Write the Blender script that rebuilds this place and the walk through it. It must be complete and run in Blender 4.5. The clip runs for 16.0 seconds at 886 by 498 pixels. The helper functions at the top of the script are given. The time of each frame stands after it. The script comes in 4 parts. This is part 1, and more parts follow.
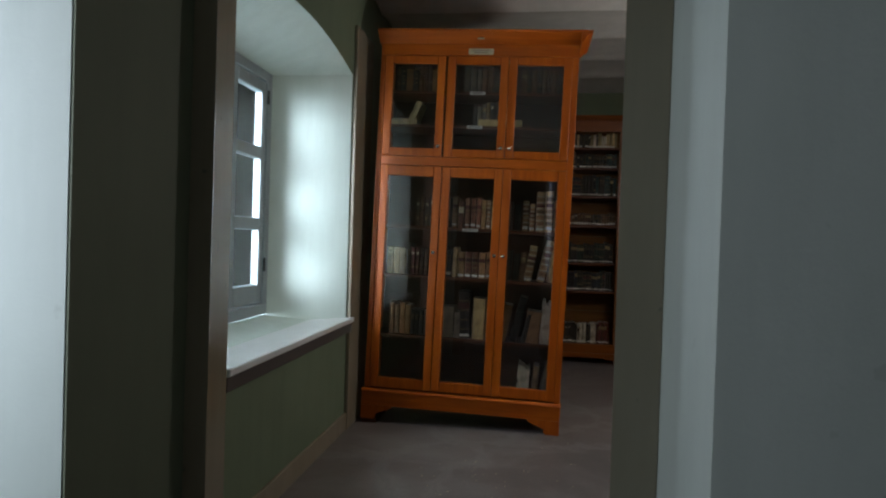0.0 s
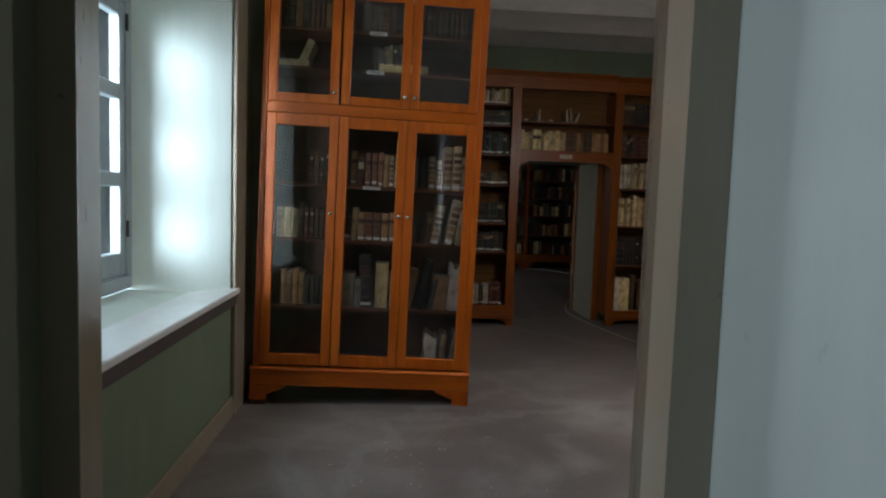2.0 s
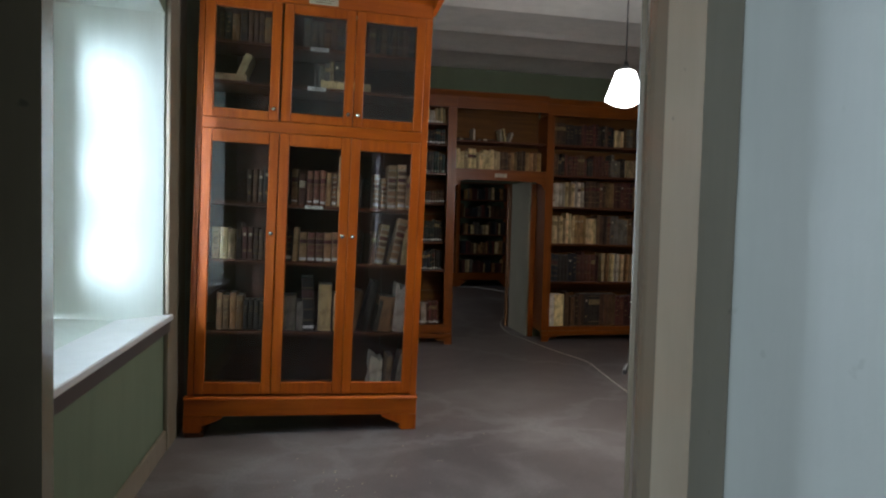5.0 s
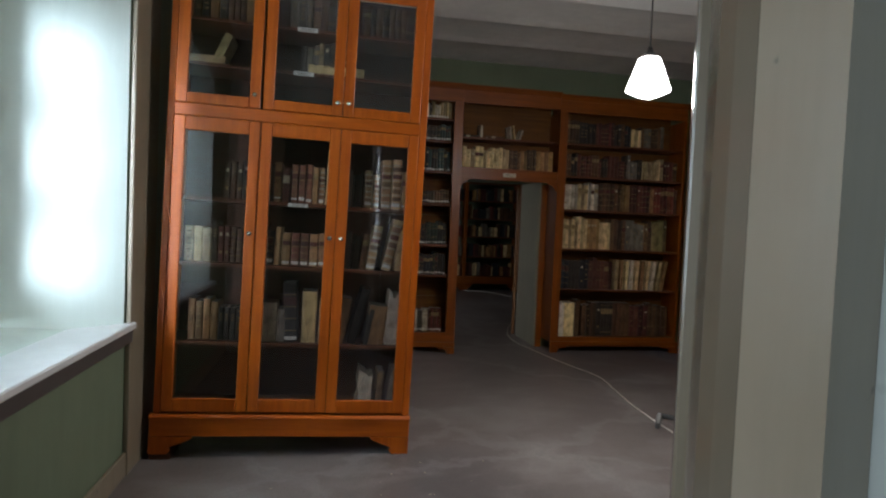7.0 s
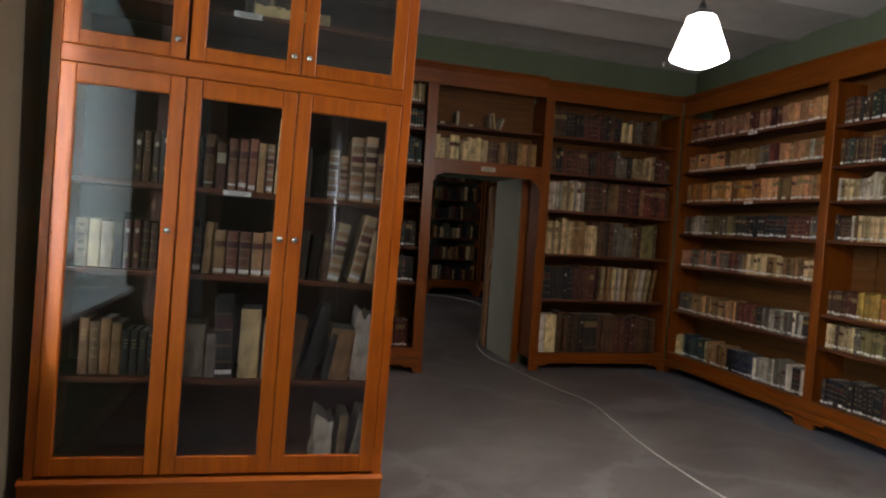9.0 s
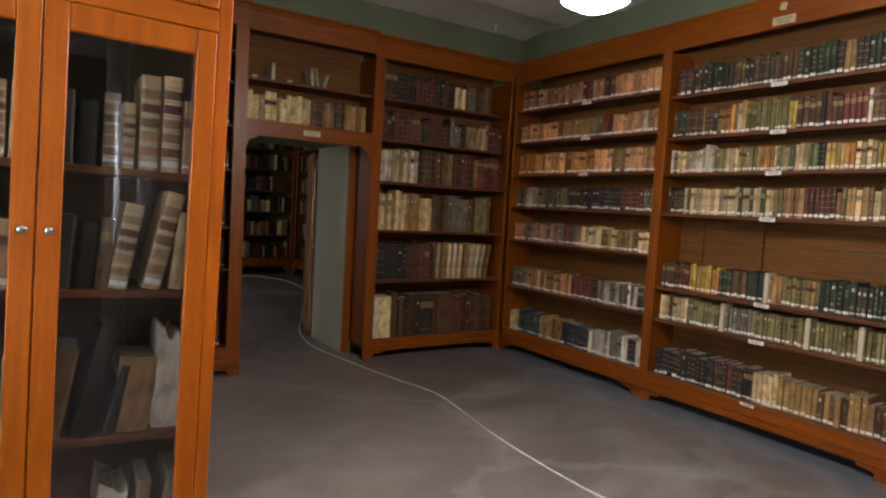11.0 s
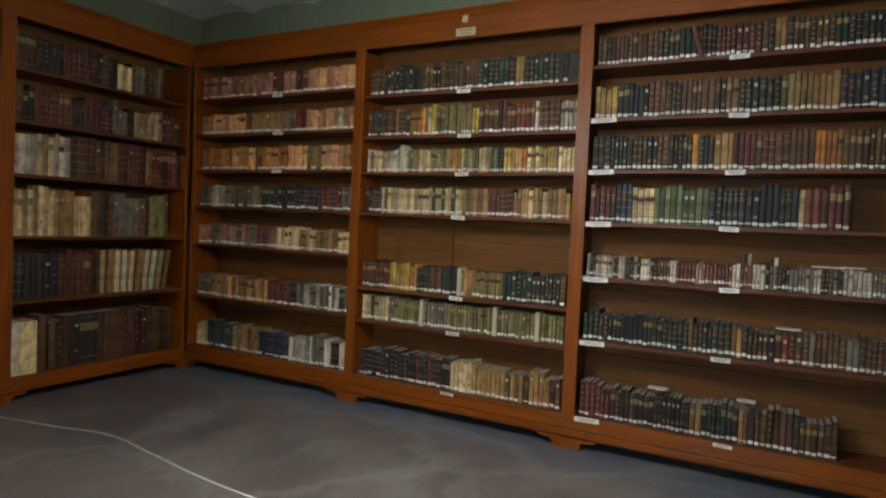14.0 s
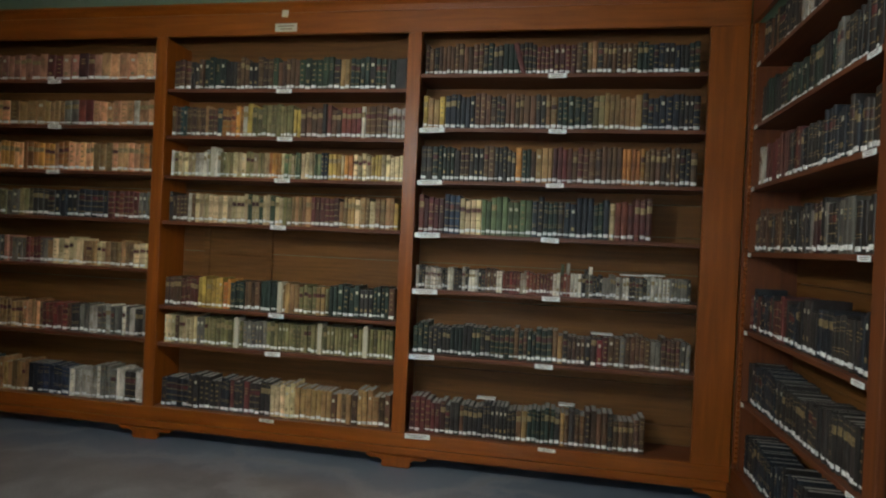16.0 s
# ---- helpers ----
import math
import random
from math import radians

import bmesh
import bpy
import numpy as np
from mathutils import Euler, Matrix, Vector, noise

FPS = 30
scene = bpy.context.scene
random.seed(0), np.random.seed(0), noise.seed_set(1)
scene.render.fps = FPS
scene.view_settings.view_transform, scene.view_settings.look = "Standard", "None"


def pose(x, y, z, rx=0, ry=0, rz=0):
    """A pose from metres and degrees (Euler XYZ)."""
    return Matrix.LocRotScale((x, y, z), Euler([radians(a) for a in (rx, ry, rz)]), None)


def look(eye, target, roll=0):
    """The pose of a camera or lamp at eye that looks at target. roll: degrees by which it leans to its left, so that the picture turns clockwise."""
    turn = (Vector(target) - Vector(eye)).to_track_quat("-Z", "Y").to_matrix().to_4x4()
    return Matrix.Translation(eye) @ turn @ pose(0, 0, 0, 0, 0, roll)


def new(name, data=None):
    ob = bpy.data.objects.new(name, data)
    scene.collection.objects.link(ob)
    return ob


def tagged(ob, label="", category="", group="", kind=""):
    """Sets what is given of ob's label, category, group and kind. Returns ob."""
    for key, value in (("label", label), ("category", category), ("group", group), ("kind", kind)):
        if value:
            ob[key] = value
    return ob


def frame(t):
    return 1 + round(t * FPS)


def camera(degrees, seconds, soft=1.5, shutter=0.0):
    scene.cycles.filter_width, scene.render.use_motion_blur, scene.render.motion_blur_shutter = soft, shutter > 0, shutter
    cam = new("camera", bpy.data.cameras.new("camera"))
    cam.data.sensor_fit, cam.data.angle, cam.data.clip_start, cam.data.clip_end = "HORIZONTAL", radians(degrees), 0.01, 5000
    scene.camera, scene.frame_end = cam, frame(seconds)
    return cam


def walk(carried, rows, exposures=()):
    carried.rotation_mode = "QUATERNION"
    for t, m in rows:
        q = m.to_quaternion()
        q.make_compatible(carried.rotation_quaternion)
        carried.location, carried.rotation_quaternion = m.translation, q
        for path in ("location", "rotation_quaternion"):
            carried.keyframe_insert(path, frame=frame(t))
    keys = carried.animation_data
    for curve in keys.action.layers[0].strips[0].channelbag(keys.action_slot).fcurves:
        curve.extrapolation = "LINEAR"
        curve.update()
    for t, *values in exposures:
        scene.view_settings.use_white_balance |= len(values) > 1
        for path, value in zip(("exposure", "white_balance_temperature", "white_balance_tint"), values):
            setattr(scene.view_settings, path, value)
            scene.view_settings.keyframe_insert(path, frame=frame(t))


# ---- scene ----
cam = camera(71.1, 16.0, 2.2)
PATH = [
    (0, (-0.456, 3.913, 1.436), (-0.726, 5.894, 1.41), 1.8),
    (0.5, (-0.528, 3.941, 1.436), (-0.724, 5.93, 1.373), 1.8),
    (1, (-0.57, 4.051, 1.396), (-0.686, 6.045, 1.292), 1.8),
    (1.5, (-0.621, 4.212, 1.422), (-0.65, 6.208, 1.301), 1.7),
    (2, (-0.72, 4.317, 1.442), (-0.568, 6.306, 1.293), 1.9),
    (2.5, (-0.817, 4.361, 1.437), (-0.525, 6.334, 1.302), 1.3),
    (3, (-0.857, 4.374, 1.437), (-0.506, 6.338, 1.302), 1.1),
    (3.5, (-0.863, 4.371, 1.438), (-0.481, 6.33, 1.314), 1.5),
    (4, (-0.859, 4.377, 1.438), (-0.469, 6.336, 1.333), 1.5),
    (6.5, (-0.789, 4.61, 1.439), (-0.416, 6.573, 1.365), 1.8),
    (7, (-0.698, 4.814, 1.447), (-0.341, 6.781, 1.368), 2.4),
    (7.5, (-0.703, 5.053, 1.44), (-0.338, 7.019, 1.366), 3.0),
    (8, (-0.714, 5.28, 1.449), (-0.301, 7.236, 1.414), 2.9),
    (8.2, (-0.713, 5.373, 1.446), (-0.288, 7.327, 1.403), 2.9),
    (10.3, (-0.679, 6.291, 1.436), (0.128, 8.118, 1.329), 2.9),
    (10.5, (-0.666, 6.361, 1.445), (0.203, 8.159, 1.34), 2.2),
    (11, (-0.65, 6.497, 1.461), (0.432, 8.175, 1.33), 3.2),
    (11.5, (-0.647, 6.558, 1.45), (0.657, 8.071, 1.353), 2.5),
    (12, (-0.668, 6.57, 1.47), (0.804, 7.92, 1.381), 1.9),
    (12.5, (-0.679, 6.584, 1.472), (0.909, 7.797, 1.38), 2.3),
    (13, (-0.638, 6.662, 1.482), (0.996, 7.812, 1.378), 2.2),
    (13.5, (-0.54, 6.752, 1.468), (1.118, 7.867, 1.361), 2.6),
    (14, (-0.537, 6.847, 1.451), (1.229, 7.783, 1.373), 2.6),
    (14.5, (-0.571, 6.928, 1.47), (1.286, 7.671, 1.426), 2.2),
    (15, (-0.577, 6.931, 1.484), (1.317, 7.573, 1.464), 2.0),
    (15.5, (-0.549, 6.965, 1.471), (1.377, 7.501, 1.418), 2.1),
    (16, (-0.377, 7.015, 1.45), (1.588, 7.386, 1.433), 2.6),
]
EXPO = [(0.0, -1.5, 6250, 10), (1.5, -1.25, 6150, 10), (2.5, -1.0, 6000, 11), (3.2, -0.75, 6000, 12), (6.4, -0.75, 6050, 12), (8.2, -0.75, 6200, 14), (10.5, 0.1, 6500, 16), (11.0, 0.1, 6500, 16),
        (13.5, -0.1, 6200, 8), (16.0, -0.25, 5750, 0)]
walk(cam, [(t, look(eye, at, roll)) for t, eye, at, roll in PATH], EXPO)

# ---- world and lights ----
world = bpy.data.worlds.new("sky")
scene.world = world
world.use_nodes = True
wn = world.node_tree
wn.nodes.clear()
sky = wn.nodes.new("ShaderNodeTexSky")
sky.sky_type, sky.sun_disc = "NISHITA", False
sky.sun_elevation, sky.sun_rotation = radians(38), radians(120)
wbg = wn.nodes.new("ShaderNodeBackground")
wbg.inputs["Strength"].default_value = 0.15
wout = wn.nodes.new("ShaderNodeOutputWorld")
wn.links.new(sky.outputs[0], wbg.inputs[0])
wn.links.new(wbg.outputs[0], wout.inputs[0])

sun_data = bpy.data.lights.new("sun", "SUN")
sun_data.energy, sun_data.angle, sun_data.color = 1.0, radians(12), (1.0, 0.96, 0.9)
sun_ob = new("sun", sun_data)
sun_ob.matrix_world = look((8, 4, 9), (0, 6, 0))


def area_lamp(name, place, target, w, h, watts, colour=(0.80, 0.90, 1.0), spread=180):
    d = bpy.data.lights.new(name, "AREA")
    d.shape, d.size, d.size_y, d.energy, d.color, d.spread = "RECTANGLE", w, h, watts, colour, radians(spread)
    ob = new(name, d)
    ob.matrix_world = look(place, target)
    return ob


area_lamp("window_daylight", (-2.305, 7.40, 1.72), (0.0, 7.40, 1.72), 1.08, 1.60, 88, spread=175)
# Added lamps outdoors, aimed obliquely to brighten the niche sides and their glass reflection.
area_lamp("sky_south", (-4.70, 2.75, 2.40), (-2.10, 7.95, 1.75), 1.3, 4.2, 950, spread=60)
area_lamp("sky_north", (-4.70, 12.05, 2.40), (-2.10, 6.85, 1.75), 1.3, 4.2, 3300, spread=60)
area_lamp("near_room_daylight", (-2.62, 3.75, 1.75), (0.0, 3.85, 1.5), 0.9, 1.5, 80, (0.88, 0.94, 1.0))
# Added lamp at an unseen, assumed window, lifting the dim far room.
area_lamp("far_room_daylight", (-1.88, 15.6, 1.75), (0.6, 16.2, 1.4), 1.1, 1.5, 36, (1.0, 0.97, 0.92))
LAMP = (1.128, 8.27, 2.241)
LAMP_WATTS = 80
LAMP_DOWN_WATTS = 30
LAMP_GLOW = 22.0


# ---- materials ----
def nodes_of(name):
    m = bpy.data.materials.new(name)
    m.use_nodes = True
    nt = m.node_tree
    return m, nt, nt.nodes["Principled BSDF"]


def node(nt, kind, **inputs):
    n = nt.nodes.new(kind)
    for k, v in inputs.items():
        n.inputs[k.replace("_", " ")].default_value = v
    return n


def coords(nt, scale=(1, 1, 1)):
    tc = nt.nodes.new("ShaderNodeTexCoord")
    mp = nt.nodes.new("ShaderNodeMapping")
    mp.inputs["Scale"].default_value = scale
    nt.links.new(tc.outputs["Object"], mp.inputs[0])
    return mp.outputs[0]


def ramp(nt, fac, stops):
    r = nt.nodes.new("ShaderNodeValToRGB")
    el = r.color_ramp.elements
    while len(el) < len(stops):
        el.new(0.5)
    for e, (p, c) in zip(el, stops):
        e.position, e.color = p, (*c, 1)
    nt.links.new(fac, r.inputs[0])
    return r.outputs[0]


def mixed(nt, fac, a, b, mode="MIX"):
    m = nt.nodes.new("ShaderNodeMix")
    m.data_type, m.blend_type = "RGBA", mode
    for sock, v in ((m.inputs[0], fac), (m.inputs[6], a), (m.inputs[7], b)):
        if hasattr(v, "is_linked"):
            nt.links.new(v, sock)
        elif isinstance(v, tuple):
            sock.default_value = (*v, 1)
        else:
            sock.default_value = v
    return m.outputs[2]


def bumped(nt, bsdf, height, strength, dist=0.01):
    b = node(nt, "ShaderNodeBump", Strength=strength, Distance=dist)
    nt.links.new(height, b.inputs["Height"])
    nt.links.new(b.outputs[0], bsdf.inputs["Normal"])


def tint(c, k):
    return tuple(min(1.0, v * k) for v in c)


def wood(name, dark, light, rough=0.35, along="z", coat=0.08, wear=0.5):
    """Varnished wood with grain along one local axis, knots of tone and small scuffs."""
    m, nt, b = nodes_of(name)
    s = {"z": (28, 28, 1.6), "x": (1.6, 28, 28), "y": (28, 1.6, 28)}[along]
    info = nt.nodes.new("ShaderNodeObjectInfo")
    co = coords(nt, s)
    add = nt.nodes.new("ShaderNodeVectorMath")
    nt.links.new(co, add.inputs[0])
    comb = nt.nodes.new("ShaderNodeCombineXYZ")
    mul = nt.nodes.new("ShaderNodeMath")
    mul.operation = "MULTIPLY"
    mul.inputs[1].default_value = 37.0
    nt.links.new(info.outputs["Random"], mul.inputs[0])
    nt.links.new(mul.outputs[0], comb.inputs[0])
    nt.links.new(comb.outputs[0], add.inputs[1])
    grain = node(nt, "ShaderNodeTexNoise", Scale=1.0, Detail=6.0, Roughness=0.65, Distortion=0.6)
    nt.links.new(add.outputs[0], grain.inputs["Vector"])
    broad = node(nt, "ShaderNodeTexNoise", Scale=2.2, Detail=3.0)
    nt.links.new(coords(nt), broad.inputs["Vector"])
    col = ramp(nt, grain.outputs[0], [(0.3, dark), (0.55, tuple((a + c) / 2 for a, c in zip(dark, light))), (0.75, light)])
    shade = ramp(nt, broad.outputs[0], [(0.3, (0.72, 0.7, 0.68)), (0.7, (1.08, 1.05, 1.0))])
    col = mixed(nt, wear, col, shade, "MULTIPLY")
    fine = node(nt, "ShaderNodeTexNoise", Scale=60.0, Detail=2.0)
    nt.links.new(coords(nt), fine.inputs["Vector"])
    scuff = ramp(nt, fine.outputs[0], [(0.62, (0, 0, 0)), (0.78, (0.35, 0.35, 0.35))])
    col = mixed(nt, scuff, col, tint(light, 1.25))
    nt.links.new(col, b.inputs["Base Color"])
    rr = nt.nodes.new("ShaderNodeMapRange")
    rr.inputs[3].default_value, rr.inputs[4].default_value = rough * 0.8, rough * 1.35
    nt.links.new(broad.outputs[0], rr.inputs[0])
    nt.links.new(rr.outputs[0], b.inputs["Roughness"])
    b.inputs["Coat Weight"].default_value = coat
    b.inputs["Coat Roughness"].default_value = 0.25
    b.inputs["Specular IOR Level"].default_value = 0.35
    bumped(nt, b, grain.outputs[0], 0.12, 0.002)
    return m


def plaster(name, base, stain, rough=0.75, bump=0.25, scale=1.0, chips=0.0):
    """Brushed old wall paint: broad tone, brush marks, fine pitting."""
    m, nt, b = nodes_of(name)
    broad = node(nt, "ShaderNodeTexNoise", Scale=1.3 * scale, Detail=5.0, Roughness=0.6)
    nt.links.new(coords(nt), broad.inputs["Vector"])
    streak = node(nt, "ShaderNodeTexNoise", Scale=1.0, Detail=4.0, Roughness=0.7)
    nt.links.new(coords(nt, (9, 9, 1.1)), streak.inputs["Vector"])
    fine = node(nt, "ShaderNodeTexNoise", Scale=42.0, Detail=6.0, Roughness=0.7)
    nt.links.new(coords(nt), fine.inputs["Vector"])
    f = ramp(nt, broad.outputs[0], [(0.36, (0, 0, 0)), (0.66, (0.6, 0.6, 0.6))])
    col = mixed(nt, f, base, stain)
    f2 = ramp(nt, streak.outputs[0], [(0.4, (0, 0, 0)), (0.75, (0.3, 0.3, 0.3))])
    col = mixed(nt, f2, col, tint(stain, 0.85))
    if chips:
        spots = node(nt, "ShaderNodeTexNoise", Scale=16.0, Detail=3.0)
        nt.links.new(coords(nt), spots.inputs["Vector"])
        f3 = ramp(nt, spots.outputs[0], [(0.70, (0, 0, 0)), (0.74, (chips, chips, chips))])
        col = mixed(nt, f3, col, (0.12, 0.11, 0.09))
    nt.links.new(col, b.inputs["Base Color"])
    b.inputs["Roughness"].default_value = rough
    bumped(nt, b, fine.outputs[0], bump, 0.004)
    return m


def plain(name, colour, rough=0.5, metal=0.0, noise_scale=30.0, vary=0.25):
    m, nt, b = nodes_of(name)
    n = node(nt, "ShaderNodeTexNoise", Scale=noise_scale, Detail=4.0)
    nt.links.new(coords(nt), n.inputs["Vector"])
    col = ramp(nt, n.outputs[0], [(0.3, tint(colour, 1 - vary)), (0.7, tint(colour, 1 + vary))])
    nt.links.new(col, b.inputs["Base Color"])
    b.inputs["Roughness"].default_value, b.inputs["Metallic"].default_value = rough, metal
    bumped(nt, b, n.outputs[0], 0.1, 0.002)
    return m


def cloth(name, colour, rough=0.6, vary=0.6):
    """Book covers: tone varies from book to book, rubbed along the spine."""
    m, nt, b = nodes_of(name)
    info = nt.nodes.new("ShaderNodeObjectInfo")
    hsv = nt.nodes.new("ShaderNodeHueSaturation")
    hsv.inputs["Color"].default_value = (*colour, 1)
    val = nt.nodes.new("ShaderNodeMapRange")
    val.inputs[3].default_value, val.inputs[4].default_value = 1 - vary, 1 + vary
    geo = nt.nodes.new("ShaderNodeNewGeometry")
    both = nt.nodes.new("ShaderNodeMath")
    both.operation = "ADD"
    nt.links.new(info.outputs["Random"], both.inputs[0])
    nt.links.new(geo.outputs["Random Per Island"], both.inputs[1])
    one = nt.nodes.new("ShaderNodeMath")
    one.operation = "FRACT"
    nt.links.new(both.outputs[0], one.inputs[0])
    nt.links.new(one.outputs[0], val.inputs[0])
    nt.links.new(val.outputs[0], hsv.inputs["Value"])
    frac = nt.nodes.new("ShaderNodeMath")
    frac.operation = "MULTIPLY"
    frac.inputs[1].default_value = 17.3
    nt.links.new(one.outputs[0], frac.inputs[0])
    fr = nt.nodes.new("ShaderNodeMath")
    fr.operation = "FRACT"
    nt.links.new(frac.outputs[0], fr.inputs[0])
    hue = nt.nodes.new("ShaderNodeMapRange")
    hue.inputs[3].default_value, hue.inputs[4].default_value = 0.485, 0.515
    nt.links.new(fr.outputs[0], hue.inputs[0])
    nt.links.new(hue.outputs[0], hsv.inputs["Hue"])
    n = node(nt, "ShaderNodeTexNoise", Scale=25.0, Detail=6.0, Roughness=0.7)
    nt.links.new(coords(nt, (1, 1, 0.5)), n.inputs["Vector"])
    wear = ramp(nt, n.outputs[0], [(0.45, (0, 0, 0)), (0.75, (0.45, 0.45, 0.45))])
    col = mixed(nt, wear, hsv.outputs[0], tuple(min(1, v * 1.5 + 0.025) for v in colour))
    blot = node(nt, "ShaderNodeTexNoise", Scale=11.0, Detail=4.0, Roughness=0.6)
    nt.links.new(coords(nt, (1.6, 1.6, 1)), blot.inputs["Vector"])
    col = mixed(nt, 1.0, col, ramp(nt, blot.outputs[0], [(0.36, (0.60, 0.57, 0.54)), (0.58, (1.10, 1.10, 1.10))]), "MULTIPLY")
    nt.links.new(col, b.inputs["Base Color"])
    b.inputs["Roughness"].default_value = rough
    bumped(nt, b, n.outputs[0], 0.15, 0.002)
    return m


W_CASE = wood("orange_varnished_wood", (0.31, 0.056, 0.0), (0.51, 0.115, 0.0), 0.40, coat=0.03)
W_CASEX = wood("orange_varnished_wood_level", (0.31, 0.056, 0.0), (0.51, 0.115, 0.0), 0.40, "x", coat=0.03)
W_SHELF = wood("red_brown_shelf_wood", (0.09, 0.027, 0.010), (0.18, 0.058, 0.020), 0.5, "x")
W_LONG = wood("red_brown_bookcase_wood", (0.165, 0.041, 0.003), (0.30, 0.083, 0.005), 0.34)
W_LONGX = wood("red_brown_bookcase_wood_level", (0.165, 0.041, 0.003), (0.30, 0.083, 0.005), 0.34, "x")
# The bookcase wood in a darker tone, used on the south bookcase only.
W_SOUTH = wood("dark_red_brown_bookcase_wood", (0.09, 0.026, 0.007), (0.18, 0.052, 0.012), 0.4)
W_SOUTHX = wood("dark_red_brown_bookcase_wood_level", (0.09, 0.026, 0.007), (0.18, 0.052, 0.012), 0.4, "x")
W_BACK = wood("raw_board_wood", (0.11, 0.044, 0.009), (0.23, 0.098, 0.019), 0.65, "x", 0.0)
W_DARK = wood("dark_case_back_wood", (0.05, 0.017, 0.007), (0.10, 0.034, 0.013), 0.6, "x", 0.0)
P_WALL = plaster("green_wall_paint", (0.17, 0.215, 0.14), (0.13, 0.165, 0.105), bump=0.08)
P_NICHE = plaster("pale_niche_whitewash", (0.70, 0.79, 0.73), (0.58, 0.67, 0.60), 0.7, 0.04)
P_NEAR = plaster("blue_green_wall_paint", (0.45, 0.495, 0.465), (0.37, 0.415, 0.385), 0.55, chips=0.15)
# Dark tone puts the left reveal's shade into colour; also cuts near-room bounce.
P_SHADE_OLIVE = plaster("shade_olive_tone", (0.13, 0.145, 0.095), (0.10, 0.11, 0.07), 0.7)
P_JAMB = plaster("pale_grey_green_paint", (0.44, 0.43, 0.33), (0.35, 0.345, 0.26))
P_CEIL = plaster("grey_white_ceiling_plaster", (0.68, 0.67, 0.64), (0.50, 0.51, 0.49), 0.85)
P_TRIM = plaster("cream_brown_gloss_paint", (0.30, 0.26, 0.19), (0.23, 0.19, 0.13), 0.25, 0.06, 1.0, 0.6)
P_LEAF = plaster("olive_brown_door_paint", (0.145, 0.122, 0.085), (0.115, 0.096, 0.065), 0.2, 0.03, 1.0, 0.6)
P_SILL = plaster("white_gloss_sill_paint", (0.86, 0.88, 0.88), (0.76, 0.78, 0.78), 0.28, 0.08)
P_APRON = plaster("grey_brown_apron_paint", (0.09, 0.08, 0.075), (0.09, 0.08, 0.07), 0.5, 0.1)
P_FRAME = plaster("grey_window_paint", (0.30, 0.35, 0.36), (0.24, 0.28, 0.29), 0.4, 0.1)
IRON = plain("black_iron", (0.03, 0.03, 0.03), 0.5, 0.6)
CHROME = plain("worn_nickel", (0.75, 0.74, 0.70), 0.18, 1.0, 80, 0.08)
STEEL = plain("dull_steel", (0.09, 0.088, 0.08), 0.65, 0.3, 60, 0.2)
PAPER = plain("cream_paper_label", (0.52, 0.47, 0.34), 0.7, 0, 60, 0.08)
WHITE_TAG = plain("white_card", (0.80, 0.80, 0.77), 0.6, 0, 60, 0.06)
SPINE_TAG = plain("spine_tag_paper", (0.74, 0.73, 0.69), 0.65, 0, 25, 0.3)
PRINT = plain("faded_print", (0.20, 0.15, 0.10), 0.8)
CABLE = plain("white_cable_sheath", (0.68, 0.66, 0.60), 0.45, 0, 40, 0.12)
PAGES = plain("yellowed_page_edges", (0.40, 0.37, 0.32), 0.85, 0, 90, 0.2)
GILT = plain("rubbed_gilt", (0.26, 0.19, 0.085), 0.45, 0.3, 90, 0.4)
PLUG = plain("grey_plastic", (0.30, 0.30, 0.29), 0.5)


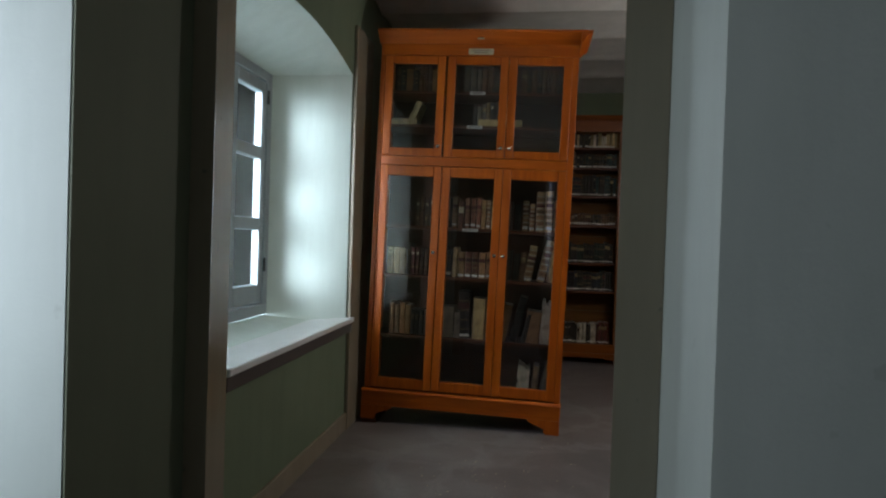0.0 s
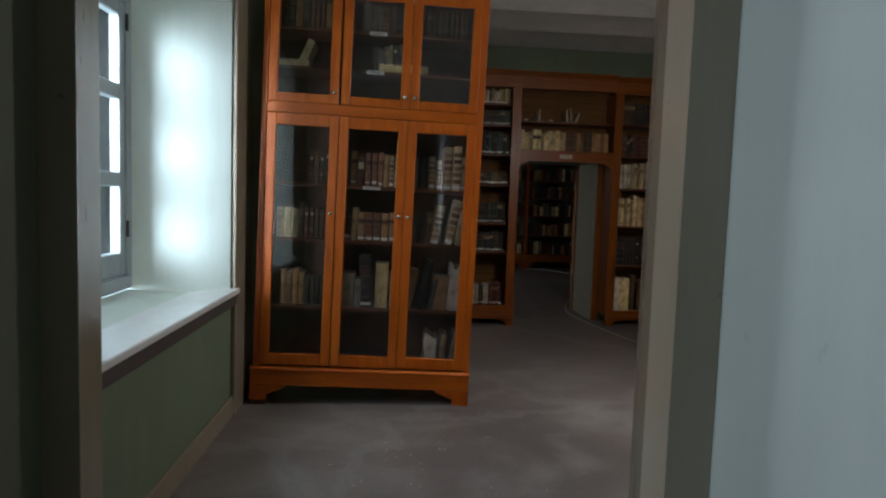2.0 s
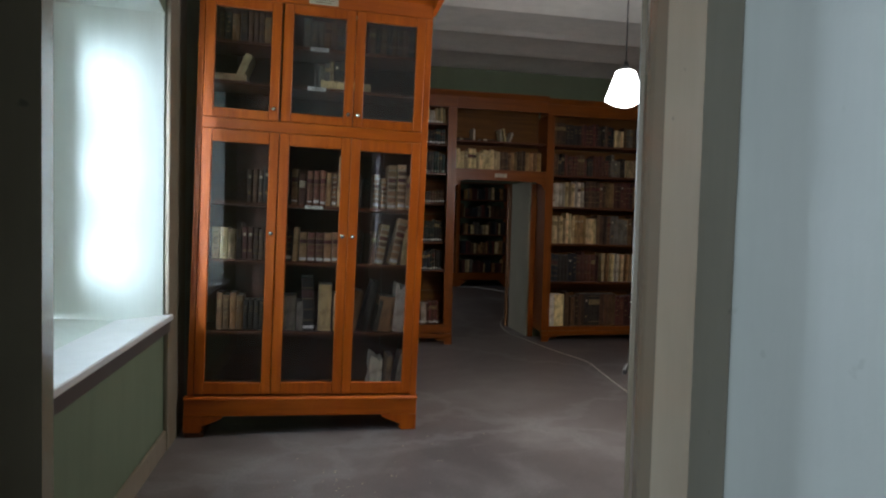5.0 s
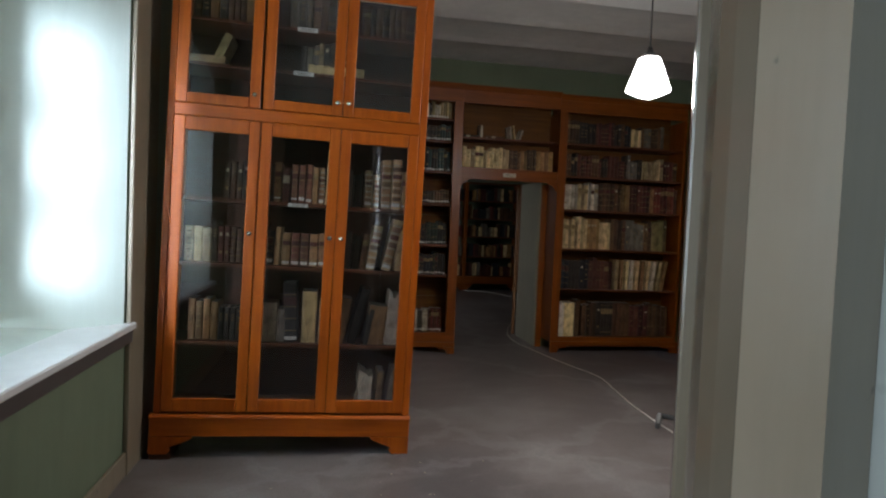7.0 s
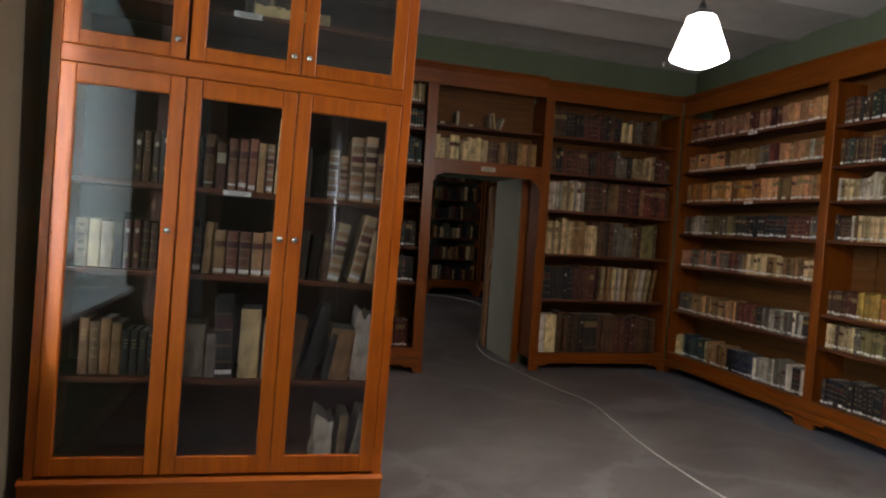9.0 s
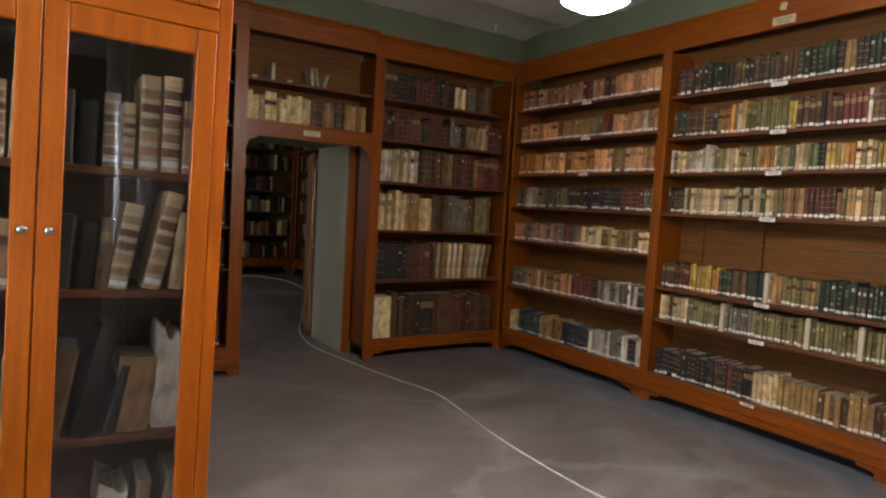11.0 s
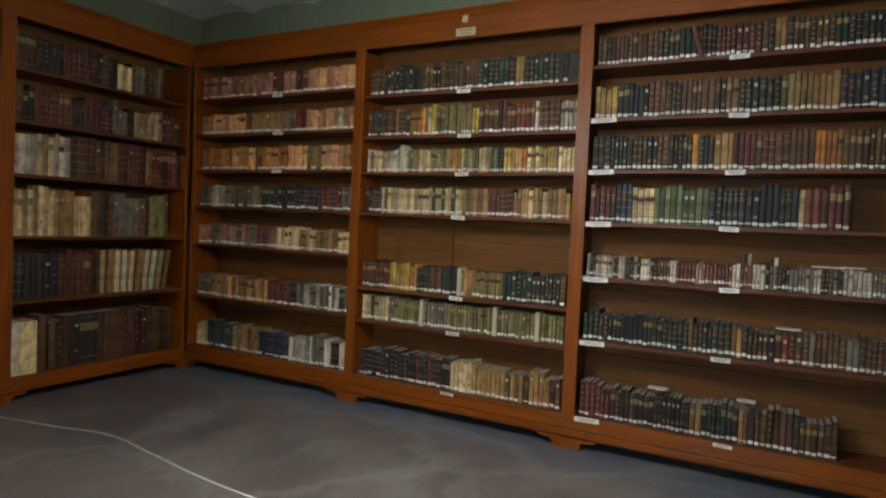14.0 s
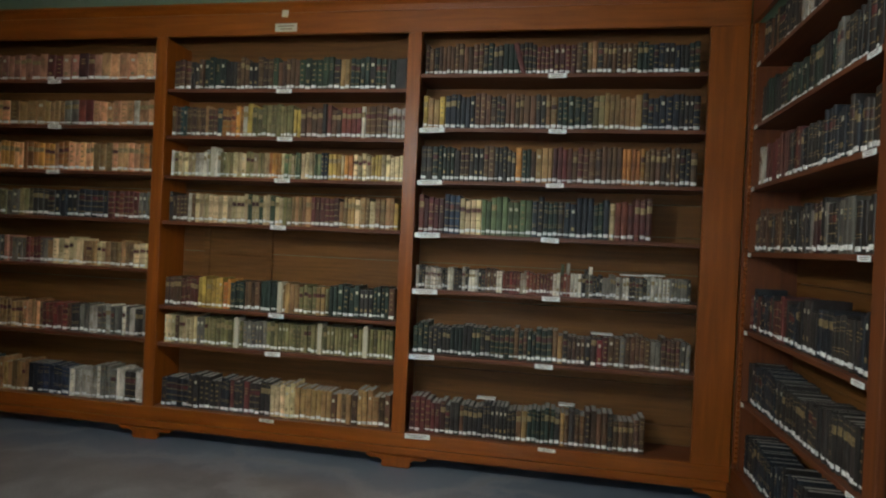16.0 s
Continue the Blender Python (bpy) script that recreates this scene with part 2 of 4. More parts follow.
def floor_material():
    m, nt, b = nodes_of("dusty_brown_floor")
    big = node(nt, "ShaderNodeTexNoise", Scale=0.7, Detail=5.0, Roughness=0.6, Distortion=0.8)
    nt.links.new(coords(nt), big.inputs["Vector"])
    smear = node(nt, "ShaderNodeTexNoise", Scale=1.1, Detail=6.0, Roughness=0.6, Distortion=0.7)
    nt.links.new(coords(nt, (0.9, 1.5, 1)), smear.inputs["Vector"])
    fine = node(nt, "ShaderNodeTexNoise", Scale=70.0, Detail=6.0, Roughness=0.75)
    nt.links.new(coords(nt), fine.inputs["Vector"])
    col = ramp(nt, big.outputs[0], [(0.3, (0.115, 0.098, 0.096)), (0.55, (0.165, 0.143, 0.138)), (0.75, (0.24, 0.22, 0.218))])
    f = ramp(nt, smear.outputs[0], [(0.49, (0, 0, 0)), (0.75, (0.5, 0.5, 0.5))])
    col = mixed(nt, f, col, (0.36, 0.345, 0.335))
    # Blue-grey band along the foot of the long bookcase, with an uneven border.
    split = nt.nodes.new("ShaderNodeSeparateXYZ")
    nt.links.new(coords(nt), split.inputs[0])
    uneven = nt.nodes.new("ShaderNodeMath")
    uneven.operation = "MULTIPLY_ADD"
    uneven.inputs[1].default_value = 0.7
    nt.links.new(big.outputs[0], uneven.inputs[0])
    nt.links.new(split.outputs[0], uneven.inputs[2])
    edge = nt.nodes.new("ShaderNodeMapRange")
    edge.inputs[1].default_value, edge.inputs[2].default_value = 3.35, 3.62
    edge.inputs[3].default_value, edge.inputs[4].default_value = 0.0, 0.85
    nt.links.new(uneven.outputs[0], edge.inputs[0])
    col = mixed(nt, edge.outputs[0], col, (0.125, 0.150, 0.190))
    warp = node(nt, "ShaderNodeTexNoise", Scale=1.6, Detail=5.0, Roughness=0.65)
    nt.links.new(coords(nt), warp.inputs["Vector"])
    bend = node(nt, "ShaderNodeVectorMath")
    bend.operation = "MULTIPLY_ADD"
    nt.links.new(warp.outputs["Color"], bend.inputs[0])
    bend.inputs[1].default_value = (0.9, 0.9, 0.0)
    nt.links.new(coords(nt), bend.inputs[2])
    cracks = node(nt, "ShaderNodeTexVoronoi", Scale=0.55)
    cracks.feature = "DISTANCE_TO_EDGE"
    nt.links.new(bend.outputs[0], cracks.inputs["Vector"])
    line = ramp(nt, cracks.outputs["Distance"], [(0.0, (0.5, 0.5, 0.5)), (0.008, (0, 0, 0))])
    col = mixed(nt, line, col, (0.05, 0.045, 0.045))
    pale = ramp(nt, cracks.outputs["Distance"], [(0.0, (0.3, 0.3, 0.3)), (0.035, (0, 0, 0))])
    col = mixed(nt, pale, col, (0.40, 0.385, 0.38))
    f = ramp(nt, fine.outputs[0], [(0.35, (0.82, 0.82, 0.82)), (0.7, (1.12, 1.12, 1.12))])
    col = mixed(nt, 1.0, col, f, "MULTIPLY")
    specks = node(nt, "ShaderNodeTexNoise", Scale=34.0, Detail=1.0)
    nt.links.new(coords(nt), specks.inputs["Vector"])
    f = ramp(nt, specks.outputs[0], [(0.79, (0, 0, 0)), (0.81, (0.7, 0.7, 0.7))])
    col = mixed(nt, f, col, (0.4, 0.37, 0.33))
    nt.links.new(col, b.inputs["Base Color"])
    rr = nt.nodes.new("ShaderNodeMapRange")
    rr.inputs[3].default_value, rr.inputs[4].default_value = 0.26, 0.52
    nt.links.new(smear.outputs[0], rr.inputs[0])
    nt.links.new(rr.outputs[0], b.inputs["Roughness"])
    bumped(nt, b, fine.outputs[0], 0.25, 0.003)
    return m


FLOOR = floor_material()


def glass_material(name, tone=(0.93, 0.97, 0.96), ior=1.52):
    m = bpy.data.materials.new(name)
    m.use_nodes = True
    nt = m.node_tree
    nt.nodes.clear()
    clear = node(nt, "ShaderNodeBsdfTransparent", Color=(*tone, 1))
    shine = node(nt, "ShaderNodeBsdfGlossy", Roughness=0.02, Color=(1, 1, 1, 1))
    fr = node(nt, "ShaderNodeFresnel", IOR=ior)
    mx, out = nt.nodes.new("ShaderNodeMixShader"), nt.nodes.new("ShaderNodeOutputMaterial")
    nt.links.new(fr.outputs[0], mx.inputs[0])
    nt.links.new(clear.outputs[0], mx.inputs[1])
    nt.links.new(shine.outputs[0], mx.inputs[2])
    nt.links.new(mx.outputs[0], out.inputs[0])
    return m


GLASS = glass_material("case_glass", (0.92, 0.91, 0.89), 1.6)
PANE = glass_material("window_glass")


def lamp_glass():
    m, nt, b = nodes_of("glowing_opal_glass")
    b.inputs["Base Color"].default_value = (0.9, 0.9, 0.88, 1)
    b.inputs["Roughness"].default_value = 0.3
    b.inputs["Emission Color"].default_value = (1.0, 0.97, 0.92, 1)
    b.inputs["Emission Strength"].default_value = LAMP_GLOW
    return m


OPAL = lamp_glass()


# ---- mesh helpers ----
def part(name, bm, material, parent=None, label="", smooth=False):
    """Links a bmesh as one mesh object, under a thing where one is given."""
    me = bpy.data.meshes.new(name)
    bmesh.ops.recalc_face_normals(bm, faces=bm.faces)
    bm.to_mesh(me)
    bm.free()
    for mt in material if isinstance(material, (list, tuple)) else [material]:
        me.materials.append(mt)
    if smooth:
        for p in me.polygons:
            p.use_smooth = True
    ob = new(name, me)
    if parent is not None:
        ob.parent = parent
    if label:
        ob["label"] = label
    return ob


def thing(name, m, label, category, group="", kind=""):
    ob = new(name)
    ob.empty_display_size = 0.2
    ob.matrix_world = m
    return tagged(ob, label, category, group, kind)


def box(bm, x0, x1, y0, y1, z0, z1, bevel=0.0, mat=0):
    """Adds a box with, where asked, bevelled edges."""
    r = bmesh.ops.create_cube(bm, size=1.0)
    vs = r["verts"]
    for v in vs:
        v.co = Vector((x0 + (v.co.x + 0.5) * (x1 - x0), y0 + (v.co.y + 0.5) * (y1 - y0), z0 + (v.co.z + 0.5) * (z1 - z0)))
    faces = {f for v in vs for f in v.link_faces}
    if bevel:
        edges = {e for v in vs for e in v.link_edges}
        rb = bmesh.ops.bevel(bm, geom=list(edges), offset=bevel, segments=1, affect="EDGES", profile=0.5)
        faces = set(rb["faces"]) | {f for f in faces if f.is_valid}
    for f in faces:
        if f.is_valid:
            f.material_index = mat
    return bm


def boxes(*lst, bevel=0.0):
    bm = bmesh.new()
    for b in lst:
        box(bm, *b, bevel=bevel)
    return bm


def prism(bm, pts, z0, z1):
    """A vertical prism over a plan outline."""
    lo = [bm.verts.new((x, y, z0)) for x, y in pts]
    hi = [bm.verts.new((x, y, z1)) for x, y in pts]
    bm.faces.new(lo[::-1])
    bm.faces.new(hi)
    n = len(pts)
    for i in range(n):
        bm.faces.new((lo[i], lo[(i + 1) % n], hi[(i + 1) % n], hi[i]))
    return bm


def swept(bm, profile, x0, x1):
    """A moulding along x with its outline given in y and z."""
    a = [bm.verts.new((x0, y, z)) for y, z in profile]
    b = [bm.verts.new((x1, y, z)) for y, z in profile]
    bm.faces.new(a)
    bm.faces.new(b[::-1])
    n = len(profile)
    for i in range(n):
        bm.faces.new((a[i], b[i], b[(i + 1) % n], a[(i + 1) % n]))
    return bm


def slab_outline(bm, pts, y0, y1):
    """A flat board with its outline in x and z."""
    a = [bm.verts.new((x, y0, z)) for x, z in pts]
    b = [bm.verts.new((x, y1, z)) for x, z in pts]
    bm.faces.new(a)
    bm.faces.new(b[::-1])
    n = len(pts)
    for i in range(n):
        bm.faces.new((a[i], b[i], b[(i + 1) % n], a[(i + 1) % n]))
    return bm


def lathe(bm, profile, n=24, centre=(0, 0, 0)):
    cx, cy, cz = centre
    rings = []
    for r, z in profile:
        rings.append([bm.verts.new((cx + max(r, 1e-4) * math.cos(2 * math.pi * i / n), cy + max(r, 1e-4) * math.sin(2 * math.pi * i / n), cz + z)) for i in range(n)])
    for a, b in zip(rings, rings[1:]):
        for i in range(n):
            bm.faces.new((a[i], a[(i + 1) % n], b[(i + 1) % n], b[i]))
    bm.faces.new(rings[0][::-1])
    bm.faces.new(rings[-1])
    return bm


# ---- the large structure ----
FAR_Y, LONG_X, WIN_X, CEIL = 12.05, 3.88, -1.78, 3.39


def structure(name, bm, material, label, kind="structure", category="wall"):
    return tagged(part(name, bm, material), label, category, kind=kind)


bm = bmesh.new()
box(bm, -6.0, 6.0, -1.0, 20.5, -0.12, 0.0)
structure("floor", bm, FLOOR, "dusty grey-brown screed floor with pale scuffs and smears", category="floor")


def jack_ceiling(x0, x1, y0, y1, z, pitch=0.68, rise=0.038, n=6):
    """Shallow plaster vaults side by side, their axes along x."""
    bm = bmesh.new()
    k = max(1, round((y1 - y0) / pitch))
    step = (y1 - y0) / k
    pts = []
    for i in range(k):
        for j in range(n):
            a = j / n
            pts.append((y0 + (i + a) * step, z + rise * math.sin(math.pi * a) ** 0.8))
    pts.append((y1, z))
    lo = [(bm.verts.new((x0, y, h)), bm.verts.new((x1, y, h))) for y, h in pts]
    hi = [(bm.verts.new((x0, y, z + 0.3)), bm.verts.new((x1, y, z + 0.3))) for y in (y0, y1)]
    for a, b in zip(lo, lo[1:]):
        bm.faces.new((a[0], b[0], b[1], a[1]))
    bm.faces.new((hi[0][0], hi[1][0], hi[1][1], hi[0][1]))
    for s in (0, 1):
        bm.faces.new([p[s] for p in lo] + [hi[1][s], hi[0][s]])
    bm.faces.new((lo[0][0], lo[0][1], hi[0][1], hi[0][0]))
    bm.faces.new((lo[-1][0], lo[-1][1], hi[1][1], hi[1][0]))
    return bm


structure("ceiling", jack_ceiling(-1.78, 3.88, 5.66, 12.05, CEIL), P_CEIL, "grey-white plaster ceiling in shallow stained bands", category="ceiling")
structure("ceiling", boxes((-2.6, 3.2, 0.0, 5.66, 3.42, 3.6)), P_CEIL, "grey plaster ceiling of the near room", category="ceiling")
structure("ceiling", boxes((-2.0, 4.3, 12.05, 19.1, 3.42, 3.6)), P_CEIL, "grey plaster ceiling of the far room", category="ceiling")

# partition with the near doorway
NEAR_L, NEAR_R = -1.30, -0.152
structure("wall_south", boxes((-2.6, NEAR_L, 4.954, 5.36, 0, 3.42), (-2.6, -1.348, 5.36, 5.66, 0, 3.42), (NEAR_R, 3.9, 4.954, 5.66, 0, 3.42),
                              (NEAR_L, NEAR_R, 4.954, 5.36, 2.62, 3.42), (-1.348, NEAR_R, 5.36, 5.66, 2.62, 3.42)), P_NEAR,
          "thick plastered partition wall in worn blue-green paint")
# Sheet that darkens the blue-green reveal on this side to show its shade.
structure("wall_reveal", boxes((NEAR_L + 0.001, NEAR_L + 0.006, 4.956, 5.359, 0, 2.618)), P_SHADE_OLIVE, "thin olive layer darkened for the shade on the doorway's left side")
structure("wall_east", boxes((LONG_X, LONG_X + 0.3, 5.66, 12.05, 0, 3.5)), P_WALL, "green painted wall behind the long bookcase")
structure("wall_north", boxes((-1.78, 0.76, FAR_Y, 12.82, 0, 3.42), (1.80, 4.18, FAR_Y, 12.82, 0, 3.42), (0.76, 1.80, FAR_Y, 12.82, 2.02, 3.42)), P_WALL,
          "thick green painted wall with a doorway to the far room")


structure("wall_reveal", boxes((1.792, 1.799, FAR_Y + 0.002, 12.818, 0, 2.018)), P_JAMB, "pale grey-green painted side of the far doorway")


def niche_wall():
    """The window wall: a deep splayed opening under a flat arch, narrowing to the window."""
    bm = bmesh.new()
    x0, x1, x2 = WIN_X, -2.22, -2.57
    ya, yb, zs, spring, crown = 6.52, 8.385, 0.80, 2.645, 2.755
    wa, wb, wt = 6.84, 7.96, 2.53
    n = 10
    inner = [(ya, zs), (ya, spring)]
    outer = [(wa, zs + 0.09), (wa, wt)]
    for i in range(1, n):
        a = i / n
        inner.append((ya + (yb - ya) * a, spring + (crown - spring) * math.sin(math.pi * a) ** 0.9))
        outer.append((wa + (wb - wa) * a, wt))
    inner += [(yb, spring), (yb, zs)]
    outer += [(wb, wt), (wb, zs + 0.09)]
    vi = [bm.verts.new((x0, y, z)) for y, z in inner]
    vo = [bm.verts.new((x1, y, z)) for y, z in outer]
    vx = [bm.verts.new((x2, y, z)) for y, z in outer]
    m = len(vi)
    for a, b in ((vi, vo), (vo, vx)):
        for i in range(m):
            bm.faces.new((a[i], b[i], b[(i + 1) % m], a[(i + 1) % m])).material_index = 1
    for vs, outline, x in ((vi, inner, x0), (vx, outer, x2)):
        ylo, yhi, top = 5.66, 12.05, 3.5
        topv = [bm.verts.new((x, y, top)) for y, z in outline[1:-1]]
        for i in range(1, m - 2):
            bm.faces.new((vs[i], vs[i + 1], topv[i], topv[i - 1]))
        c = [bm.verts.new((x, ylo, 0)), bm.verts.new((x, ylo, top)), bm.verts.new((x, yhi, top)), bm.verts.new((x, yhi, 0))]
        bl, br = bm.verts.new((x, outline[0][0], 0)), bm.verts.new((x, outline[-1][0], 0))
        bm.faces.new((c[0], bl, vs[0], vs[1], topv[0], c[1]))
        bm.faces.new((br, c[3], c[2], topv[-1], vs[-2], vs[-1]))
        bm.faces.new((bl, br, vs[-1], vs[0]))
    return bm


structure("wall_west", niche_wall(), [P_WALL, P_NICHE], "thick green window wall with a deep arched whitewashed window niche")

# near room, closed around the camera; unseen walls kept dark to cut bounced light
structure("wall_near_west", boxes((-2.9, -2.6, 0.0, 3.25, 0, 3.42), (-2.9, -2.6, 4.25, 5.66, 0, 3.42), (-2.9, -2.6, 3.25, 4.25, 0, 0.95), (-2.9, -2.6, 3.25, 4.25, 2.5, 3.42)), P_SHADE_OLIVE,
          "plain unseen wall of the near room with a window opening")
structure("wall_near_back", boxes((-2.9, 3.5, -0.3, 0.0, 0, 3.42)), P_SHADE_OLIVE, "plain unseen wall of the near room in a dark tone")
structure("wall_near_east", boxes((3.2, 3.5, 0.0, 4.954, 0, 3.42)), P_SHADE_OLIVE, "plain unseen wall of the near room in a dark tone")
# far room
structure("wall_far_back", boxes((-2.2, 4.5, 18.95, 19.2, 0, 3.42)), P_WALL, "plain green wall at the end of the far room")
structure("wall_far_east", boxes((4.2, 4.5, 12.82, 18.95, 0, 3.42)), P_WALL, "plain green side wall of the far room")
structure("wall_far_west", boxes((-2.2, -1.9, 12.82, 15.0, 0, 3.42), (-2.2, -1.9, 16.2, 18.95, 0, 3.42), (-2.2, -1.9, 15.0, 16.2, 0, 0.95), (-2.2, -1.9, 15.0, 16.2, 2.5, 3.42)), P_WALL,
          "unseen green wall of the far room with an assumed window opening")

# trims
bm = boxes((WIN_X + 0.002, WIN_X + 0.022, 5.70, 8.40, 0.0, 0.13), bevel=0.004)
structure("baseboard", bm, P_TRIM, "cream-brown painted skirting under the window", category="baseboard")
bm = boxes((WIN_X + 0.002, WIN_X + 0.03, 8.402, 8.86, 0.0, 3.02), bevel=0.005)
structure("trim", bm, P_TRIM, "cream-brown painted upright board beside the window niche", category="trim")
structure("window_sill", boxes((-2.22, WIN_X + 0.05, 6.48, 8.44, 0.806, 0.842), bevel=0.006), P_SILL, "white gloss painted deep window sill", category="sill")
structure("trim", boxes((WIN_X + 0.002, WIN_X + 0.035, 6.48, 8.43, 0.735, 0.804), bevel=0.004), P_APRON, "dark grey-brown board under the window sill", category="trim")


def window():
    """Two casements of three panes each in a grey frame."""
    t = thing("window_1", pose(-2.22, 7.40, 0.91), "grey painted wooden casement window with six clear panes", "window", kind="structure")
    part("window_frame", boxes((-0.066, 0.008, -0.55, -0.48, 0.0, 1.62), (-0.066, 0.008, 0.48, 0.55, 0.0, 1.62), (-0.066, 0.008, -0.48, 0.48, 1.55, 1.62),
                               (-0.066, 0.03, -0.48, 0.48, 0.0, 0.07), bevel=0.005), P_FRAME, t)
    for s in (-1, 1):
        lo, hi = (-0.478, -0.004) if s < 0 else (0.004, 0.478)
        z = [0.075, 0.20, 0.56, 0.64, 1.03, 1.11, 1.47, 1.545]
        rails = [(-0.06, 0.0, lo + 0.065, hi - 0.065, z[i], z[i + 1]) for i in (0, 2, 4, 6)]
        sash = part("casement", boxes((-0.06, 0.0, lo, lo + 0.065, z[0], z[7]), (-0.06, 0.0, hi - 0.065, hi, z[0], z[7]), *rails, bevel=0.006), P_FRAME, t)
        for a, b in ((1, 2), (3, 4), (5, 6)):
            p = part("pane", boxes((-0.034, -0.030, lo + 0.06, hi - 0.06, z[a] - 0.005, z[b] + 0.005)), PANE, sash)
            p.visible_shadow = False
        for hz in (0.33, 1.45):
            part("hinge", lathe(bmesh.new(), [(0.009, -0.045), (0.009, 0.045)], 8, (0.012, s * 0.482, hz)), IRON, sash)
    return t


window()

# near doorway lining, architrave and the half-open right leaf
bm = bmesh.new()
prism(bm, [(-0.263, 5.285), (-0.153, 5.345), (-0.153, 5.440), (-0.238, 5.440)], 0, 2.56)
prism(bm, [(-1.299, 5.362), (-1.238, 5.368), (-1.245, 5.385), (-1.333, 5.655), (-1.346, 5.655), (-1.346, 5.362)], 0, 2.56)
box(bm, -1.34, -0.156, 5.365, 5.655, 2.561, 2.618)
door_1 = structure("door_1", bm, P_TRIM, "cream-brown gloss painted wooden door lining in the thick wall", category="door frame")

bm = bmesh.new()
prism(bm, [(-0.238, 5.441), (-0.153, 5.441), (-0.153, 5.658), (-0.157, 5.658), (-0.183, 5.618), (-0.203, 5.58), (-0.22, 5.54), (-0.232, 5.49)], 0, 2.56)
structure("door_lining", bm, P_LEAF, "dark olive gloss painted rounded edge of the door lining", category="door frame")


def leaf(name, m, w, h, label, mt=P_TRIM):
    t = thing(name, m, label, "door")
    part("stile", boxes((0, 0.09, -0.02, 0.02, 0.01, h), bevel=0.003), mt, t)
    part("stile", boxes((w - 0.09, w, -0.02, 0.02, 0.01, h), bevel=0.003), mt, t)
    for a, b in ((0.01, 0.2), (0.95, 1.07), (h - 0.14, h)):
        part("rail", boxes((0.09, w - 0.09, -0.018, 0.018, a, b), bevel=0.003), mt, t)
    for a, b in ((0.2, 0.95), (1.07, h - 0.14)):
        part("panel", boxes((0.09, w - 0.09, -0.01, 0.01, a, b)), mt, t)
    return t


near_leaf = thing("door_leaf", pose(-0.132, 5.695, 0, 0, 0, 57), "olive-brown gloss painted plain wooden door leaf standing open", "door")
LW, BOW = 0.56, 0.012
bm = bmesh.new()
N = 12
face = [(0.085 + (LW - 0.125) * i / N, BOW * math.sin(math.pi * i / N) + 0.018) for i in range(N + 1)]
prism(bm, face + [(x, -0.018) for x, _ in face[::-1]], 0.01, 2.5)
for f in bm.faces:
    f.smooth = abs(f.normal.z) < 0.5 and f.calc_center_median().y > 0
part("panel_board", bm, P_LEAF, near_leaf)
part("hinge_stile", boxes((0, 0.083, -0.02, 0.02, 0.01, 2.5), bevel=0.004), P_LEAF, near_leaf)
part("meeting_stile", boxes((LW - 0.038, LW, -0.022, 0.024, 0.01, 2.5), bevel=0.006), P_LEAF, near_leaf)
part("lever_plate", boxes((LW - 0.032, LW - 0.006, 0.024, 0.029, 0.92, 1.09), bevel=0.002), STEEL, near_leaf, "dull steel handle plate")
bm = boxes((LW - 0.025, LW - 0.013, 0.029, 0.075, 0.998, 1.010), (LW - 0.11, LW - 0.013, 0.063, 0.075, 0.997, 1.011), bevel=0.003)
part("lever_handle", bm, STEEL, near_leaf, "dull steel lever handle")
W_DOOR = wood("tan_door_wood", (0.22, 0.10, 0.04), (0.36, 0.19, 0.08), 0.45)
leaf("door_leaf", pose(1.765, 12.85, 0, 0, 0, 73.5), 0.8, 1.98, "tan wooden door leaf standing open into the far room", W_DOOR)


# ---- books ----
COLOURS = {
    "brown": (0.13, 0.062, 0.03), "dark": (0.035, 0.028, 0.024), "tan": (0.432, 0.246, 0.108), "cream": (0.72, 0.577, 0.346),
    "white": (0.713, 0.69, 0.621), "red": (0.208, 0.036, 0.028), "maroon": (0.13, 0.03, 0.025), "green": (0.038, 0.068, 0.034),
    "dgreen": (0.019, 0.038, 0.027), "olive": (0.251, 0.225, 0.099), "yellow": (0.58, 0.4, 0.097), "orange": (0.634, 0.245, 0.065),
    "blue": (0.022, 0.038, 0.079), "navy": (0.016, 0.022, 0.034), "grey": (0.19, 0.18, 0.16), "pink": (0.527, 0.246, 0.176), "peach": (0.783, 0.41, 0.216),
    "vellum": (0.70, 0.50, 0.29), "calf": (0.42, 0.23, 0.13), "morocco": (0.31, 0.12, 0.085), "dust": (0.42, 0.38, 0.34),
    "teal": (0.03, 0.08, 0.085), "lgreen": (0.13, 0.19, 0.09),
}


def aged(c, k=0.63, keep=0.92):
    """Old bindings: darker and greyer than the fresh colour, a little browned."""
    g = 0.3 * c[0] + 0.6 * c[1] + 0.1 * c[2]
    k = 0.72 if g > 0.5 else k
    return tuple(k * (g * w + keep * (v - g)) for v, w in zip(c, (1.06, 0.99, 0.88)))


COVER = {k: cloth("cover_" + k, aged(v)) for k, v in COLOURS.items()}
_meshes = {}


